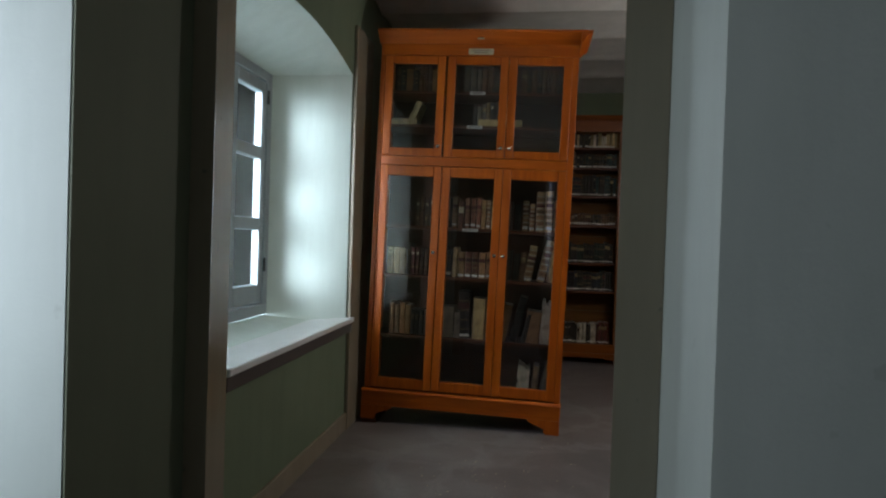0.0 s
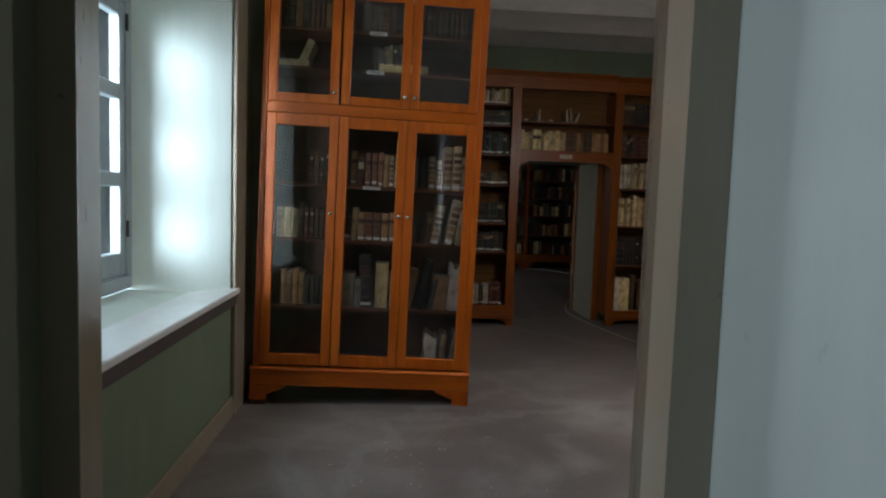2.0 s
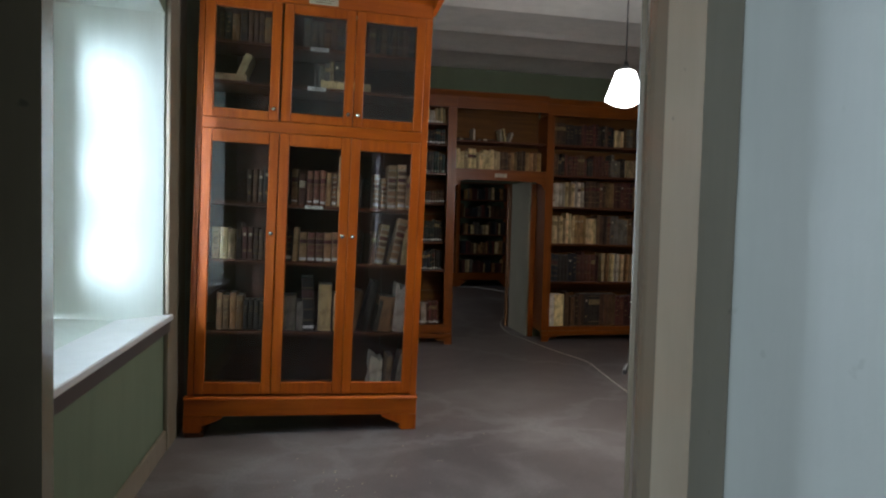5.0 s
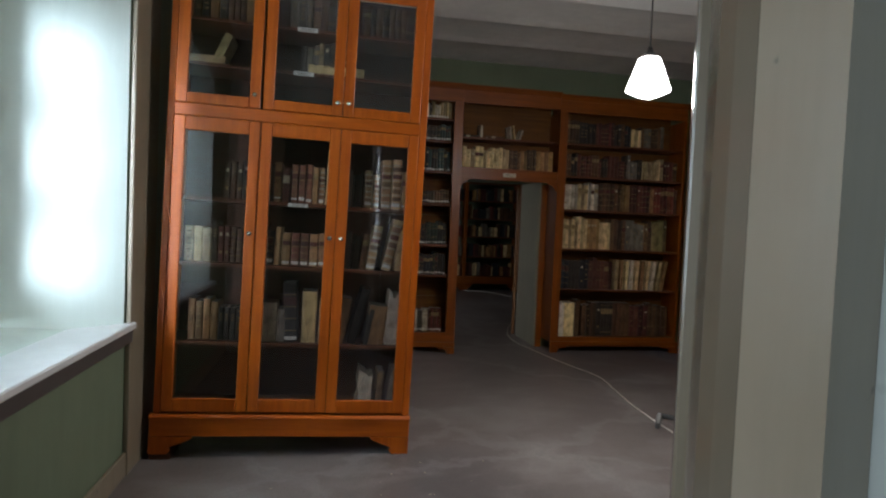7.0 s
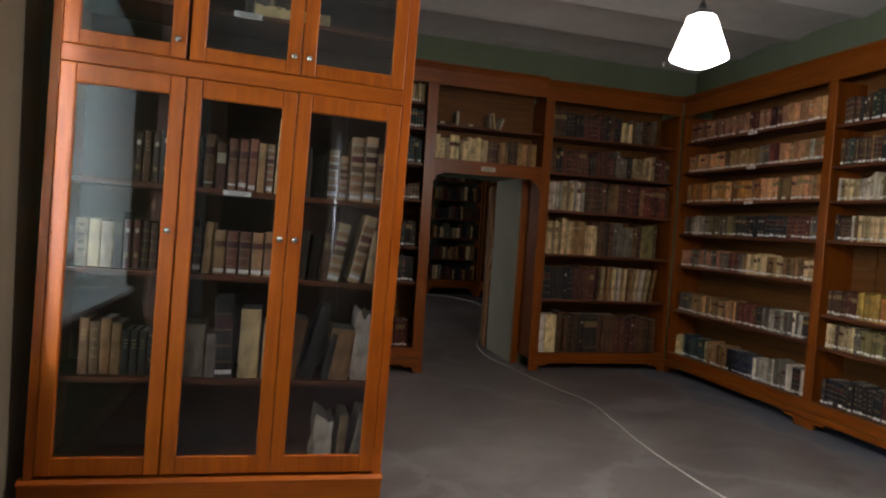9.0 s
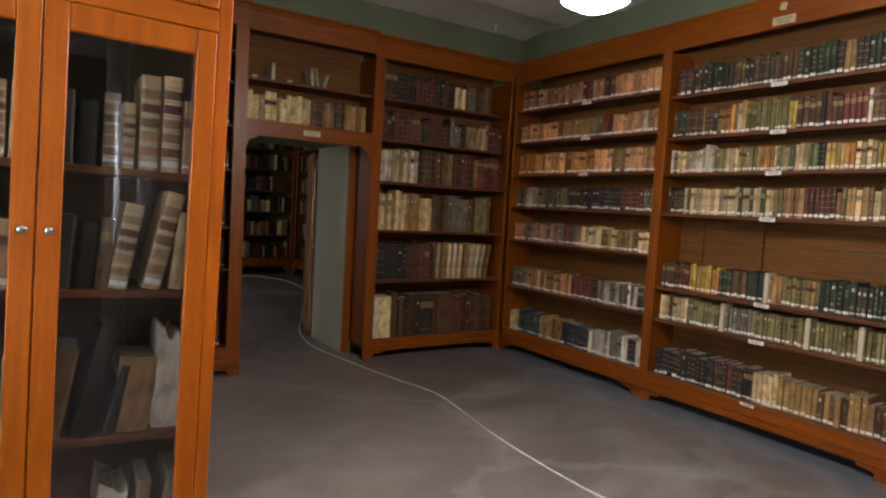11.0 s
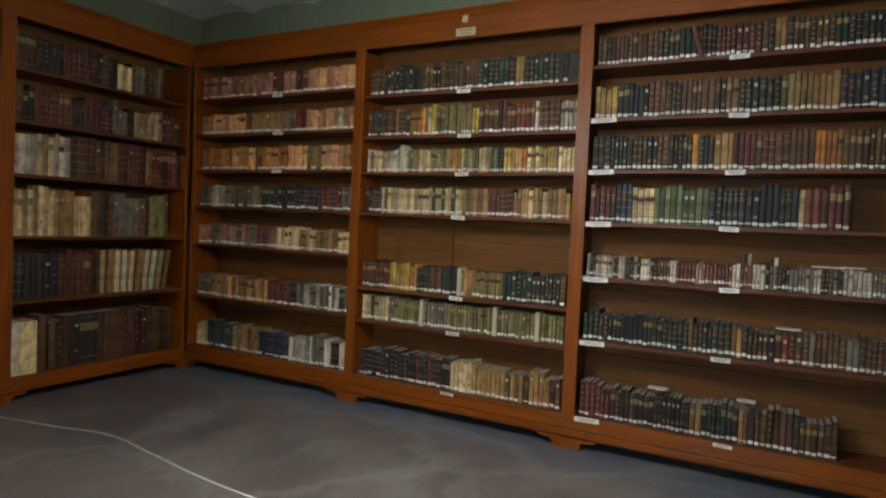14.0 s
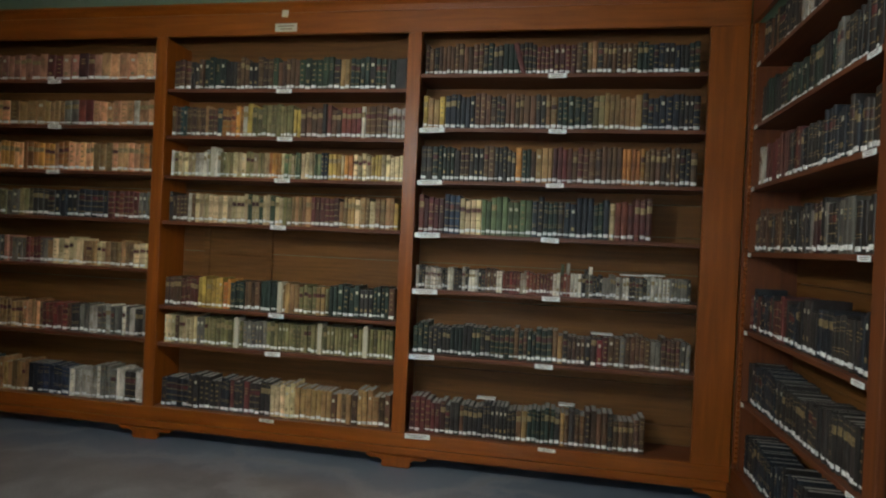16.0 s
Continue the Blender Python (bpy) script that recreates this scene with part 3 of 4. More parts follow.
def book_mesh(colour, t, h, d, style):
    """A closed book standing up: boards, rounded spine towards -y, page block set in, gilt or paper bands."""
    key = (colour, t, h, d, style)
    if key in _meshes:
        return _meshes[key]
    bm = bmesh.new()
    x0, x1 = -t / 2, t / 2
    b = 0.0022
    r = min(0.006, t * 0.25)
    arc = [(x0, 0.0), (x0 + t * 0.15, -r * 0.7), (x0 + t * 0.5, -r), (x0 + t * 0.85, -r * 0.7), (x1, 0.0)]
    prism(bm, arc + [(x1, 0.004), (x0, 0.004)], 0, h)
    for f in bm.faces:
        f.material_index = 0
    box(bm, x0, x0 + b, 0.004, d, 0, h)
    box(bm, x1 - b, x1, 0.004, d, 0, h)
    box(bm, x0 + b, x1 - b, 0.004, d - 0.005, 0.003, h - 0.004, mat=1)

    def band(z0, z1, mat, out=0.0006, narrow=False):
        pts = [(x * (0.45 if narrow else 1), y - out) for x, y in (arc[:1] + [(x, -r) for x, _ in arc[1:4]] + arc[4:] if narrow else arc)]
        if narrow:
            pts = [(x, -r - out) for x, _ in pts]
        lo = [bm.verts.new((x, y, z0)) for x, y in pts]
        hi = [bm.verts.new((x, y, z1)) for x, y in pts]
        for i in range(4):
            bm.faces.new((lo[i], lo[i + 1], hi[i + 1], hi[i])).material_index = mat

    if style == "bands":
        for k in (0.2, 0.4, 0.6, 0.8):
            band(h * k - 0.0022, h * k + 0.0022, 2, 0.0018)
        band(h * 0.63, h * 0.76, 3)
    elif style == "title":
        band(h * 0.66, h * 0.82, 2)
        band(h * 0.12, h * 0.135, 2)
        band(h * 0.92, h * 0.93, 2)
    elif style == "paper":
        band(h * 0.55, h * 0.78, 4)
    elif style == "ornate":
        kind = int(h * 1000) % 3
        for k in ((0.28, 0.78), (0.34, 0.5, 0.66, 0.86), (0.62, 0.70, 0.78))[kind]:
            e = (0.010, 0.004, 0.003)[kind]
            band(h * k - e, h * k + e, 4 if kind == 0 and k > 0.7 else 2, 0.0008, narrow=True)
    elif style == "ribbed":
        ribs = (0.13, 0.28, 0.43, 0.58, 0.73, 0.88)
        for k in ribs:
            band(h * k - 0.003, h * k + 0.003, 1, 0.0028)
        for n, (a, b) in enumerate(zip(ribs, ribs[1:])):
            band(h * a + 0.009, h * b - 0.009, 3 if n == 3 else 5, 0.0008)
    elif style == "lines":
        for k in (0.3, 0.36, 0.7, 0.76, 0.88):
            band(h * k, h * k + 0.003, 2)
    me = bpy.data.meshes.new("book")
    bmesh.ops.recalc_face_normals(bm, faces=bm.faces)
    bm.to_mesh(me)
    bm.free()
    for mt in (COVER[colour], PAGES, GILT, COVER["maroon"], PAPER, COVER["calf"]):
        me.materials.append(mt)
    _meshes[key] = me
    return me


def tag_mesh(t, step=0):
    """A paper label round the foot of a spine, at one of four heights."""
    z0, z1 = 0.010 + 0.003 * step, 0.028 + 0.004 * (step % 3)
    key = ("tag", t, z0, z1)
    if key not in _meshes:
        bm = bmesh.new()
        r = min(0.006, t * 0.25)
        arc = [(-t * 0.46, -0.0012), (-t * 0.35, -r * 0.7 - 0.0012), (0, -r - 0.0012), (t * 0.35, -r * 0.7 - 0.0012), (t * 0.46, -0.0012)]
        prism(bm, arc, z0, z1)
        me = bpy.data.meshes.new("spine_label")
        bmesh.ops.recalc_face_normals(bm, faces=bm.faces)
        bm.to_mesh(me)
        bm.free()
        me.materials.append(SPINE_TAG)
        _meshes[key] = me
    return _meshes[key]


WORDS = {"brown": "brown leather", "dark": "black cloth", "tan": "tan leather", "cream": "cream vellum", "white": "white paper", "red": "red cloth",
         "maroon": "maroon leather", "green": "green cloth", "dgreen": "dark green cloth", "olive": "olive cloth", "yellow": "yellow cloth", "orange": "orange cloth",
         "blue": "blue cloth", "navy": "dark blue cloth", "grey": "grey cloth", "pink": "faded pink cloth", "peach": "faded orange-brown cloth",
         "vellum": "pale vellum", "calf": "brown calf", "morocco": "worn red leather", "dust": "dusty grey board", "teal": "teal cloth", "lgreen": "light green cloth"}


JOINED = {}


def put_book(m, colour, t, h, d, style, where, group, lean=0.0, tag=False, joined=""):
    t = round(t / 0.004) * 0.004
    me = book_mesh(colour, t, round(h / 0.008) * 0.008, round(d / 0.02) * 0.02, style)
    at = m @ pose(0, 0, 0, 0, lean, 0)
    if joined:
        JOINED.setdefault(joined, []).append((me, at))
        if tag:
            JOINED[joined].append((tag_mesh(t, int(1000 * (h + t)) % 4), at))
        return None
    ob = new("book", me)
    ob.matrix_world = at
    feel = {"bands": "with raised bands", "title": "with gilt title", "paper": "with paper label", "lines": "with gilt lines", "ribbed": "with pale ribs", "ornate": "with small gilt ornaments", "bare": "with plain spine"}[style]
    tagged(ob, "%s book %s %s" % (WORDS[colour], feel, where), "book", group)
    if tag:
        tg = new("spine_label", tag_mesh(t, int(1000 * (h + t)) % 4))
        tg.parent = ob
        tg["label"] = "small white paper call number label"
    return ob


def join_books():
    """The books of a bookcase that are too many to count, as one mesh."""
    for name, items in JOINED.items():
        mats, verts, faces, idx = [], [], [], []
        for me, at in items:
            slot = []
            for mt in me.materials:
                if mt not in mats:
                    mats.append(mt)
                slot.append(mats.index(mt))
            k = len(verts)
            verts += [tuple(at @ v.co) for v in me.vertices]
            for p in me.polygons:
                faces.append([k + i for i in p.vertices])
                idx.append(slot[p.material_index])
        out = bpy.data.meshes.new("books")
        out.from_pydata(verts, [], faces)
        out.polygons.foreach_set("material_index", idx)
        for mt in mats:
            out.materials.append(mt)
        tagged(new("books", out), name, "books", kind="stuff")


def row(base, u0, u1, y, z, mix, hmin, hmax, tmin, tmax, where, group, seed, tag=True, depth=0.16, styles=("bare", "title", "lines", "bands", "ornate", "ornate"), joined="", gap=0.0):
    """A run of books from u0 to u1 on a shelf. mix: colours in runs, each a (colour list, share of the length)."""
    rng = random.Random(seed)
    total = sum(s for _, s in mix)
    u, k, edge_u = u0, 0, u0 + (u1 - u0) * mix[0][1] / total
    h = rng.uniform(hmin, hmax)
    run, colour, style = 0, None, None
    while u < u1 - tmin:
        while u > edge_u and k < len(mix) - 1:
            k += 1
            edge_u += (u1 - u0) * mix[k][1] / total
            run = 0
        cols = mix[k][0].split()
        if run <= 0:
            colour, style = rng.choice(cols), rng.choice(styles)
            run = rng.choice((1, 1, 1, 2, 2, 3, 4))
            h, t = rng.uniform(hmin, hmax), rng.uniform(tmin, tmax)
        run -= 1
        t = min(t, u1 - u)
        if t < 0.010:
            break
        tt = round(t / 0.004) * 0.004
        lean = rng.choice((0, 0, 0, 0, 0.6, -0.6))
        dy = rng.uniform(0, 0.012)
        put_book(base @ pose(u + tt / 2, y + dy, z), colour, tt, h + rng.uniform(-0.008, 0.008), depth, style, where, group, lean, tag and rng.random() < 0.93, joined)
        u += tt + 0.0028 + (rng.random() < 0.04) * gap
    return u


def stuff_row(bm, u0, u1, y, z, hmin, hmax, tmin, tmax, rng, nmat):
    """Far books, joined: boxes of several thicknesses and heights with set-in tops."""
    u = u0
    while u < u1 - tmin:
        t, h = rng.uniform(tmin, tmax), rng.uniform(hmin, hmax)
        k = rng.randrange(nmat)
        for _ in range(rng.choice((1, 2, 3, 4))):
            if u + t > u1:
                break
            a = rng.uniform(0, 0.015)
            vs = [bm.verts.new(p) for p in ((u, y + a, z), (u + t - 0.002, y + a, z), (u + t - 0.002, y + 0.16, z), (u, y + 0.16, z),
                                            (u, y + a, z + h), (u + t - 0.002, y + a, z + h), (u + t - 0.002, y + 0.16, z + h), (u, y + 0.16, z + h))]
            for idx in ((0, 1, 5, 4), (1, 2, 6, 5), (2, 3, 7, 6), (3, 0, 4, 7), (4, 5, 6, 7)):
                bm.faces.new([vs[i] for i in idx]).material_index = k
            u += t
        u += rng.choice((0, 0, 0.0, 0.01))


# ---- bookcases ----
def foot_bracket(bm, u, s, y0, y1, zt, w=0.2):
    """A shaped bracket foot reaching from the floor to the rail; s says to which side it curves."""
    pts = [(0, 0), (w * 0.42, 0), (w * 0.50, 0.018), (w * 0.46, 0.038), (w * 0.62, 0.055), (w * 0.86, zt * 0.72), (w, zt - 0.012), (w, zt), (0, zt)]
    if s < 0:
        pts = [(-a, b) for a, b in pts][::-1]
    return slab_outline(bm, [(u + a, b) for a, b in pts], y0, y1)


def bookcase(name, m, bays, shelves, label, top=3.05, open_top=2.85, base=0.235, depth=0.355, ends=(0.05, 0.05), wv=None, wx=None, boards=True, foot=0.12, cornice=True, group=""):
    """An open bookcase. bays: (u0, u1) openings; shelves: list of heights for each bay. Local x along the face, y into the depth."""
    wv, wx = wv or W_LONG, wx or W_LONGX
    t = thing(name, m, label, "bookcase", group)
    u_lo, u_hi = bays[0][0] - ends[0], bays[-1][1] + ends[1]
    edges = [(u_lo, bays[0][0])] + [(a[1], b[0]) for a, b in zip(bays, bays[1:])] + [(bays[-1][1], u_hi)]
    for i, (a, b) in enumerate(edges):
        part("stile", boxes((a, b, 0.0, 0.028, base, open_top), bevel=0.003), wv, t)
        c = (a + b) / 2
        if i == 0:
            c = a + 0.015
        elif i == len(edges) - 1:
            c = b - 0.015
        part("side_panel", boxes((c - 0.014, c + 0.014, 0.028, depth, foot, open_top)), wv, t)
    part("base_rail", boxes((u_lo, u_hi, 0.0, 0.03, foot, base), bevel=0.003), wx, t)
    part("plinth_moulding", swept(bmesh.new(), [(0.0, foot + 0.012), (-0.022, foot + 0.012), (-0.022, foot - 0.03), (-0.012, foot - 0.045), (0.03, foot - 0.045), (0.03, foot)], u_lo, u_hi), wx, t)
    for i, (a, b) in enumerate(edges):
        c = (a + b) / 2
        bm = bmesh.new()
        if i > 0:
            foot_bracket(bm, b if i == len(edges) - 1 else c, -1, -0.018, 0.012, foot - 0.046)
        if i < len(edges) - 1:
            foot_bracket(bm, a if i == 0 else c, 1, -0.018, 0.012, foot - 0.046)
        part("bracket_foot", bm, wv, t)
    part("frieze", boxes((u_lo, u_hi, 0.0, 0.028, open_top, top - 0.06), bevel=0.002), wx, t)
    if cornice:
        part("cornice", swept(bmesh.new(), [(0.03, top - 0.062), (-0.006, top - 0.062), (-0.014, top - 0.045), (-0.022, top - 0.03), (-0.045, top - 0.012), (-0.045, top), (0.03, top)], u_lo, u_hi), wx, t)
    part("top_board", boxes((u_lo, u_hi, 0.03, depth, top - 0.03, top - 0.008)), wx, t)
    part("bottom_board", boxes((u_lo + 0.02, u_hi - 0.02, 0.03, depth, base - 0.03, base - 0.004)), W_SHELF, t)
    rng = random.Random(name)
    if boards:
        z, k = foot, 0
        while z < open_top + 0.1:
            h = rng.uniform(0.2, 0.27)
            part("back_board", boxes((u_lo + 0.03, u_hi - 0.03, depth - 0.018 - 0.003 * (k % 2), depth - 0.002, z, z + h - 0.004)), W_BACK, t)
            z, k = z + h, k + 1
    for (a, b), zs in zip(bays, shelves):
        for z in zs:
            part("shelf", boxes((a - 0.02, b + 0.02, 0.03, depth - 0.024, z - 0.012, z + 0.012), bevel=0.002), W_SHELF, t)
    return t


def card(m, w, h, label="small white card shelf label", mt=None, bars=2, category="label", name="shelf_label"):
    t = thing(name, m, label, category)
    part("card", boxes((-w / 2, w / 2, -0.0015, 0.0, -h / 2, h / 2)), mt or WHITE_TAG, t)
    if bars:
        bm = bmesh.new()
        for i in range(bars):
            z = h * (0.18 - 0.36 * i) if bars > 1 else 0
            k = 0.36 if i % 2 == 0 else 0.28
            box(bm, -w * k, w * k, -0.0022, -0.0014, z - h * 0.06, z + h * 0.06)
        part("print", bm, PRINT, t)
    return t


# long bookcase on the east wall; u runs from the far corner towards the near wall
LONG = pose(3.50, 11.70, 0, 0, 0, -90)
ROWS_A = [2.504, 2.176, 1.849, 1.512, 1.165, 0.676]
ROWS_B = [2.433, 2.109, 1.829, 1.512, 0.916, 0.655]
ROWS_C = [2.527, 2.181, 1.844, 1.505, 1.141, 0.718]
BAY = [(0.035, 1.855), (1.94, 3.665), (3.755, 5.50)]
bookcase("bookcase", LONG, BAY, [ROWS_A, ROWS_B, ROWS_C], "long red-brown varnished wooden bookcase full of old books along the wall", ends=(0.034, 0.218), top=3.005, open_top=2.80, base=0.22)

L = "on the long bookcase"
FIN = [  # bay, shelf, seed, mix, hmin, hmax, tmin, tmax, end share
    (0, 2.504, 11, [("pink", 3), ("pink maroon", 2), ("peach pink", 2)], .19, .20, .045, .075, 1),
    (0, 2.176, 12, [("peach", 2), ("peach tan", 2), ("grey teal red", 1), ("peach", 1.5), ("teal white peach", .8)], .175, .19, .035, .075, 1),
    (0, 1.849, 13, [("peach orange", 4), ("orange peach tan", 2)], .20, .21, .03, .05, 1),
    (0, 1.512, 14, [("grey white", 1), ("grey olive", 1.5), ("dark navy", 2), ("red grey", 1.2)], .18, .20, .03, .055, 1),
    (0, 1.165, 15, [("pink grey", 2), ("grey red", 1), ("cream tan", 3)], .17, .19, .025, .045, 1),
    (0, 0.676, 16, [("grey", .6), ("tan peach", 2), ("brown red", .8), ("white grey dark", 2)], .19, .21, .02, .04, 1),
    (0, 0.217, 17, [("grey cream", .4), ("blue teal", 1), ("cream tan", 1), ("navy blue brown", 1), ("grey white dark", 2)], .20, .24, .025, .045, 1),
    (1, 2.433, 21, [("dgreen dark brown", 3), ("brown green dark", 3), ("tan dgreen", 1), ("dgreen dark", 1)], .20, .225, .026, .042, .96),
    (1, 2.109, 22, [("teal brown red tan", 2), ("white orange brown", 1), ("yellow olive lgreen", 2), ("brown dark", 1), ("red white brown maroon", 3)], .19, .225, .02, .036, 1),
    (1, 1.829, 23, [("cream white olive", 3), ("olive cream", 1), ("orange", .5), ("olive cream lgreen", 1.5), ("navy", .3), ("yellow orange cream", 3)], .165, .185, .018, .03, 1),
    (1, 1.512, 24, [("white brown dark", 1), ("olive cream", 2), ("green olive cream", 1.5), ("tan brown", .8), ("maroon brown", 1), ("cream tan yellow", 2.2)], .18, .205, .022, .036, 1),
    (1, 0.916, 25, [("brown cream red", 1), ("orange yellow", 1), ("dgreen brown", 1.6), ("olive tan", 1.5), ("brown dgreen dark", 2)], .19, .215, .022, .036, 1),
    (1, 0.655, 26, [("cream brown", 1), ("olive grey", 3), ("olive", 3)], .185, .195, .022, .028, 1),
    (1, 0.217, 27, [("navy dark", 2.5), ("dark maroon", 1.5), ("cream", .8), ("brown tan", 3.5)], .20, .235, .028, .042, 1),
    (2, 2.527, 31, [("brown dark", 2), ("dgreen dark", .9), ("dark", .6), ("brown maroon", 1.5), ("tan dark", .4), ("brown dark", 1.2), ("dark navy dgreen", 2)], .18, .21, .022, .034, 1),
    (2, 2.181, 32, [("yellow tan", .5), ("blue navy", .9), ("brown dark", 2), ("tan", .15), ("dark dgreen", 1.0), ("olive", .35), ("tan grey brown", .9), ("navy dark", 1.6)], .20, .23, .024, .038, 1),
    (2, 1.844, 33, [("dark dgreen", .9), ("dark brown", 1.7), ("orange", .15), ("dgreen", .3), ("brown tan maroon", 1.5), ("brown", 1), ("orange brown", .7), ("brown dark", 1.3)], .20, .235, .024, .036, 1),
    (2, 1.505, 34, [("maroon red", .8), ("blue red", .5), ("cream green", .6), ("green lgreen", 1.5), ("dark navy dgreen", 2.4), ("cream", .2), ("maroon red", 1.2)], .21, .26, .026, .038, .86),
    (2, 1.141, 35, [("white dark", 1.5), ("white brown red", 2), ("dark white grey", 2.4)], .13, .15, .014, .022, 1),
    (2, 0.718, 36, [("dgreen dark", 1.5), ("dgreen brown", 1.2), ("tan", .2), ("dark brown red", 1), ("grey brown", 1.3)], .17, .21, .022, .034, 1),
    (2, 0.217, 37, [("maroon dark", 1), ("dark brown", 2), ("dgreen tan dark", 1.5), ("dark brown", 2)], .19, .235, .022, .034, .86),
]
for bay, z, seed, mix, h0, h1, t0, t1, share in FIN:
    u0, u1 = BAY[bay]
    row(LONG, u0 + 0.012, u0 + (u1 - u0 - 0.015) * share, 0.075, z + (0.0125 if z > 0.3 else -0.003), mix, h0, h1, t0, t1, L, "books on the long bookcase", seed, joined="" if seed in (24, 33, 34) else "rows of old books with white spine labels on the long bookcase")

for u0, u1 in ((2.10, 2.145), (2.60, 2.64)):
    t = thing("batten", LONG @ pose(u0, 0.300, 0.93), "raw wooden upright batten at the bookcase back", "batten")
    part("board", boxes((0, u1 - u0, 0, 0.014, 0, 0.565), bevel=0.002), W_BACK, t)
t = thing("batten", LONG @ pose(2.146, 0.306, 1.30), "pale wooden cross batten at the bookcase back", "batten")
part("board", boxes((0, 0.452, 0, 0.010, 0, 0.03), bevel=0.002), W_BACK, t)
for z, u in ((0.916, 2.81), (0.655, 2.50), (0.655, 3.11), (0.655, 3.43), (1.829, 2.27)):
    t = thing("divider_card", LONG @ pose(u, 0.06, z + 0.0125), "upright white card between rows of old books", "card")
    part("card", boxes((0, 0.03, 0, 0.1, 0, 0.21), bevel=0.001), PAPER, t)
t = thing("book_box", LONG @ pose(3.575, 0.06, 2.4455), "black open-ended box at the end of a book row", "box")
part("box", boxes((0, 0.075, 0, 0.2, 0, 0.205), bevel=0.003), COVER["dark"], t)
put_book(LONG @ pose(4.41, 0.045, 2.5395), "maroon", 0.032, 0.20, 0.16, "bare", L, "books on the long bookcase", -16)
for u, c, h in ((4.70, "lgreen", .20), (4.735, "white", .21), (4.85, "dark", .18), (4.875, "white", .19)):
    put_book(LONG @ pose(u, 0.10, 1.1535), c, 0.02, h, 0.1, "bare", L, "books on the long bookcase", 2)
for u, z, k in ((5.06, 1.305, 0.16), (5.2, 1.31, 0.12), (4.72, 0.235 + .235, 0.1), (4.2, 0.235 + .23, 0.12), (4.9, 0.93, 0.13)):
    t = thing("paper_slip", LONG @ pose(u, 0.075, z), "loose paper slip lying on top of a book row", "paper")
    part("sheet", boxes((0, k, 0, 0.07, 0, 0.006), bevel=0.001), WHITE_TAG, t)
for zs, u in ((ROWS_A[:3], 1.03), (ROWS_B, 2.82), (ROWS_C, 4.63)):
    for i, z in enumerate(zs):
        card(LONG @ pose(u + 0.012 * math.sin(7 * z), 0.029, z - 0.004, 0, 3 * math.sin(9 * z)), 0.11, 0.030)
for u in (2.80, 4.66):
    card(LONG @ pose(u, -0.002, 0.207, 0, 2), 0.105, 0.022)
for z in ROWS_C[1:] + [0.212]:
    card(LONG @ pose(3.84, 0.026 if z > 0.3 else -0.002, z - 0.004, 0, -1.5), 0.165, 0.033)
card(LONG @ pose(2.82, -0.002, 2.845), 0.155, 0.055, "cream paper section label on the bookcase frieze", PAPER, 2, name="paper_label")
card(LONG @ pose(2.815, -0.012, 2.935, 0, 8), 0.045, 0.05, "small torn cream number slip", PAPER, 0, name="paper_slip")


# south bookcase beside the near doorway
SOUTH = pose(3.49, 5.98, 0, 0, 0, 180)
ROWS_S = [2.56, 2.20, 1.845, 1.469, 1.022, 0.61]
SB = [(0.004, 1.55), (1.64, 3.0)]
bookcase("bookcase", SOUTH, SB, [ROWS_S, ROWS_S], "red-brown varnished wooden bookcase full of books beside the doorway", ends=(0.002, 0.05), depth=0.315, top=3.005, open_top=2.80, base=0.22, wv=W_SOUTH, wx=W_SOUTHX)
FS = [(0, 2.56, 41, [("dark brown", 2), ("white", .5), ("dark", 3)]), (0, 2.2, 42, [("dark dgreen", 3), ("dgreen dark", 3), ("grey", .6), ("dark", 3)]),
      (0, 1.845, 43, [("white", .6), ("maroon dark", 2.5), ("navy dark", 4)]), (0, 1.469, 44, [("brown dark", 3), ("grey dark maroon", 4), ("white grey", .8), ("dark", 2)]),
      (0, 1.022, 45, [("dark maroon navy", 5), ("dark navy", 4)]), (0, 0.61, 46, [("navy dark", 5), ("dark", 4)]), (0, 0.22, 47, [("dark navy", 5)])]
for bay, z, seed, mix in FS:
    u0, u1 = SB[bay]
    row(SOUTH, u0 + 0.035, u1 - 0.005, 0.06, z + (0.0125 if z > 0.3 else -0.003), mix, .19, .24, .024, .042, "", "", seed, joined="rows of old dark books on the bookcase beside the doorway")
for z, seed in zip(ROWS_S, range(51, 57)):
    row(SOUTH, SB[1][0] + 0.01, SB[1][1] - 0.01, 0.06, z + 0.0125, [("dark grey brown navy", 1)], .19, .23, .03, .05, "", "", seed, tag=False, joined="rows of old dark books on the bookcase beside the doorway")
for z in ROWS_S:
    card(SOUTH @ pose(0.06, 0.029, z - 0.004), 0.05, 0.022)
    card(SOUTH @ pose(1.42, 0.029, z - 0.004), 0.10, 0.022)
# notched shelf rack strip at the corner
bm = bmesh.new()
z = 0.26
while z < 2.8:
    slab_outline(bm, [(0.0, z), (0.016, z + 0.010), (0.016, z + 0.022), (0.0, z + 0.022)], 0.032, 0.05)
    z += 0.03
box(bm, -0.006, 0.0, 0.032, 0.05, 0.25, 2.82)
rack = part("notched_strip", bm, W_LONG)
rack.matrix_world = SOUTH @ pose(0.010, -0.02, 0)
tagged(rack, "notched wooden shelf support strip inside the bookcase", "shelf support")

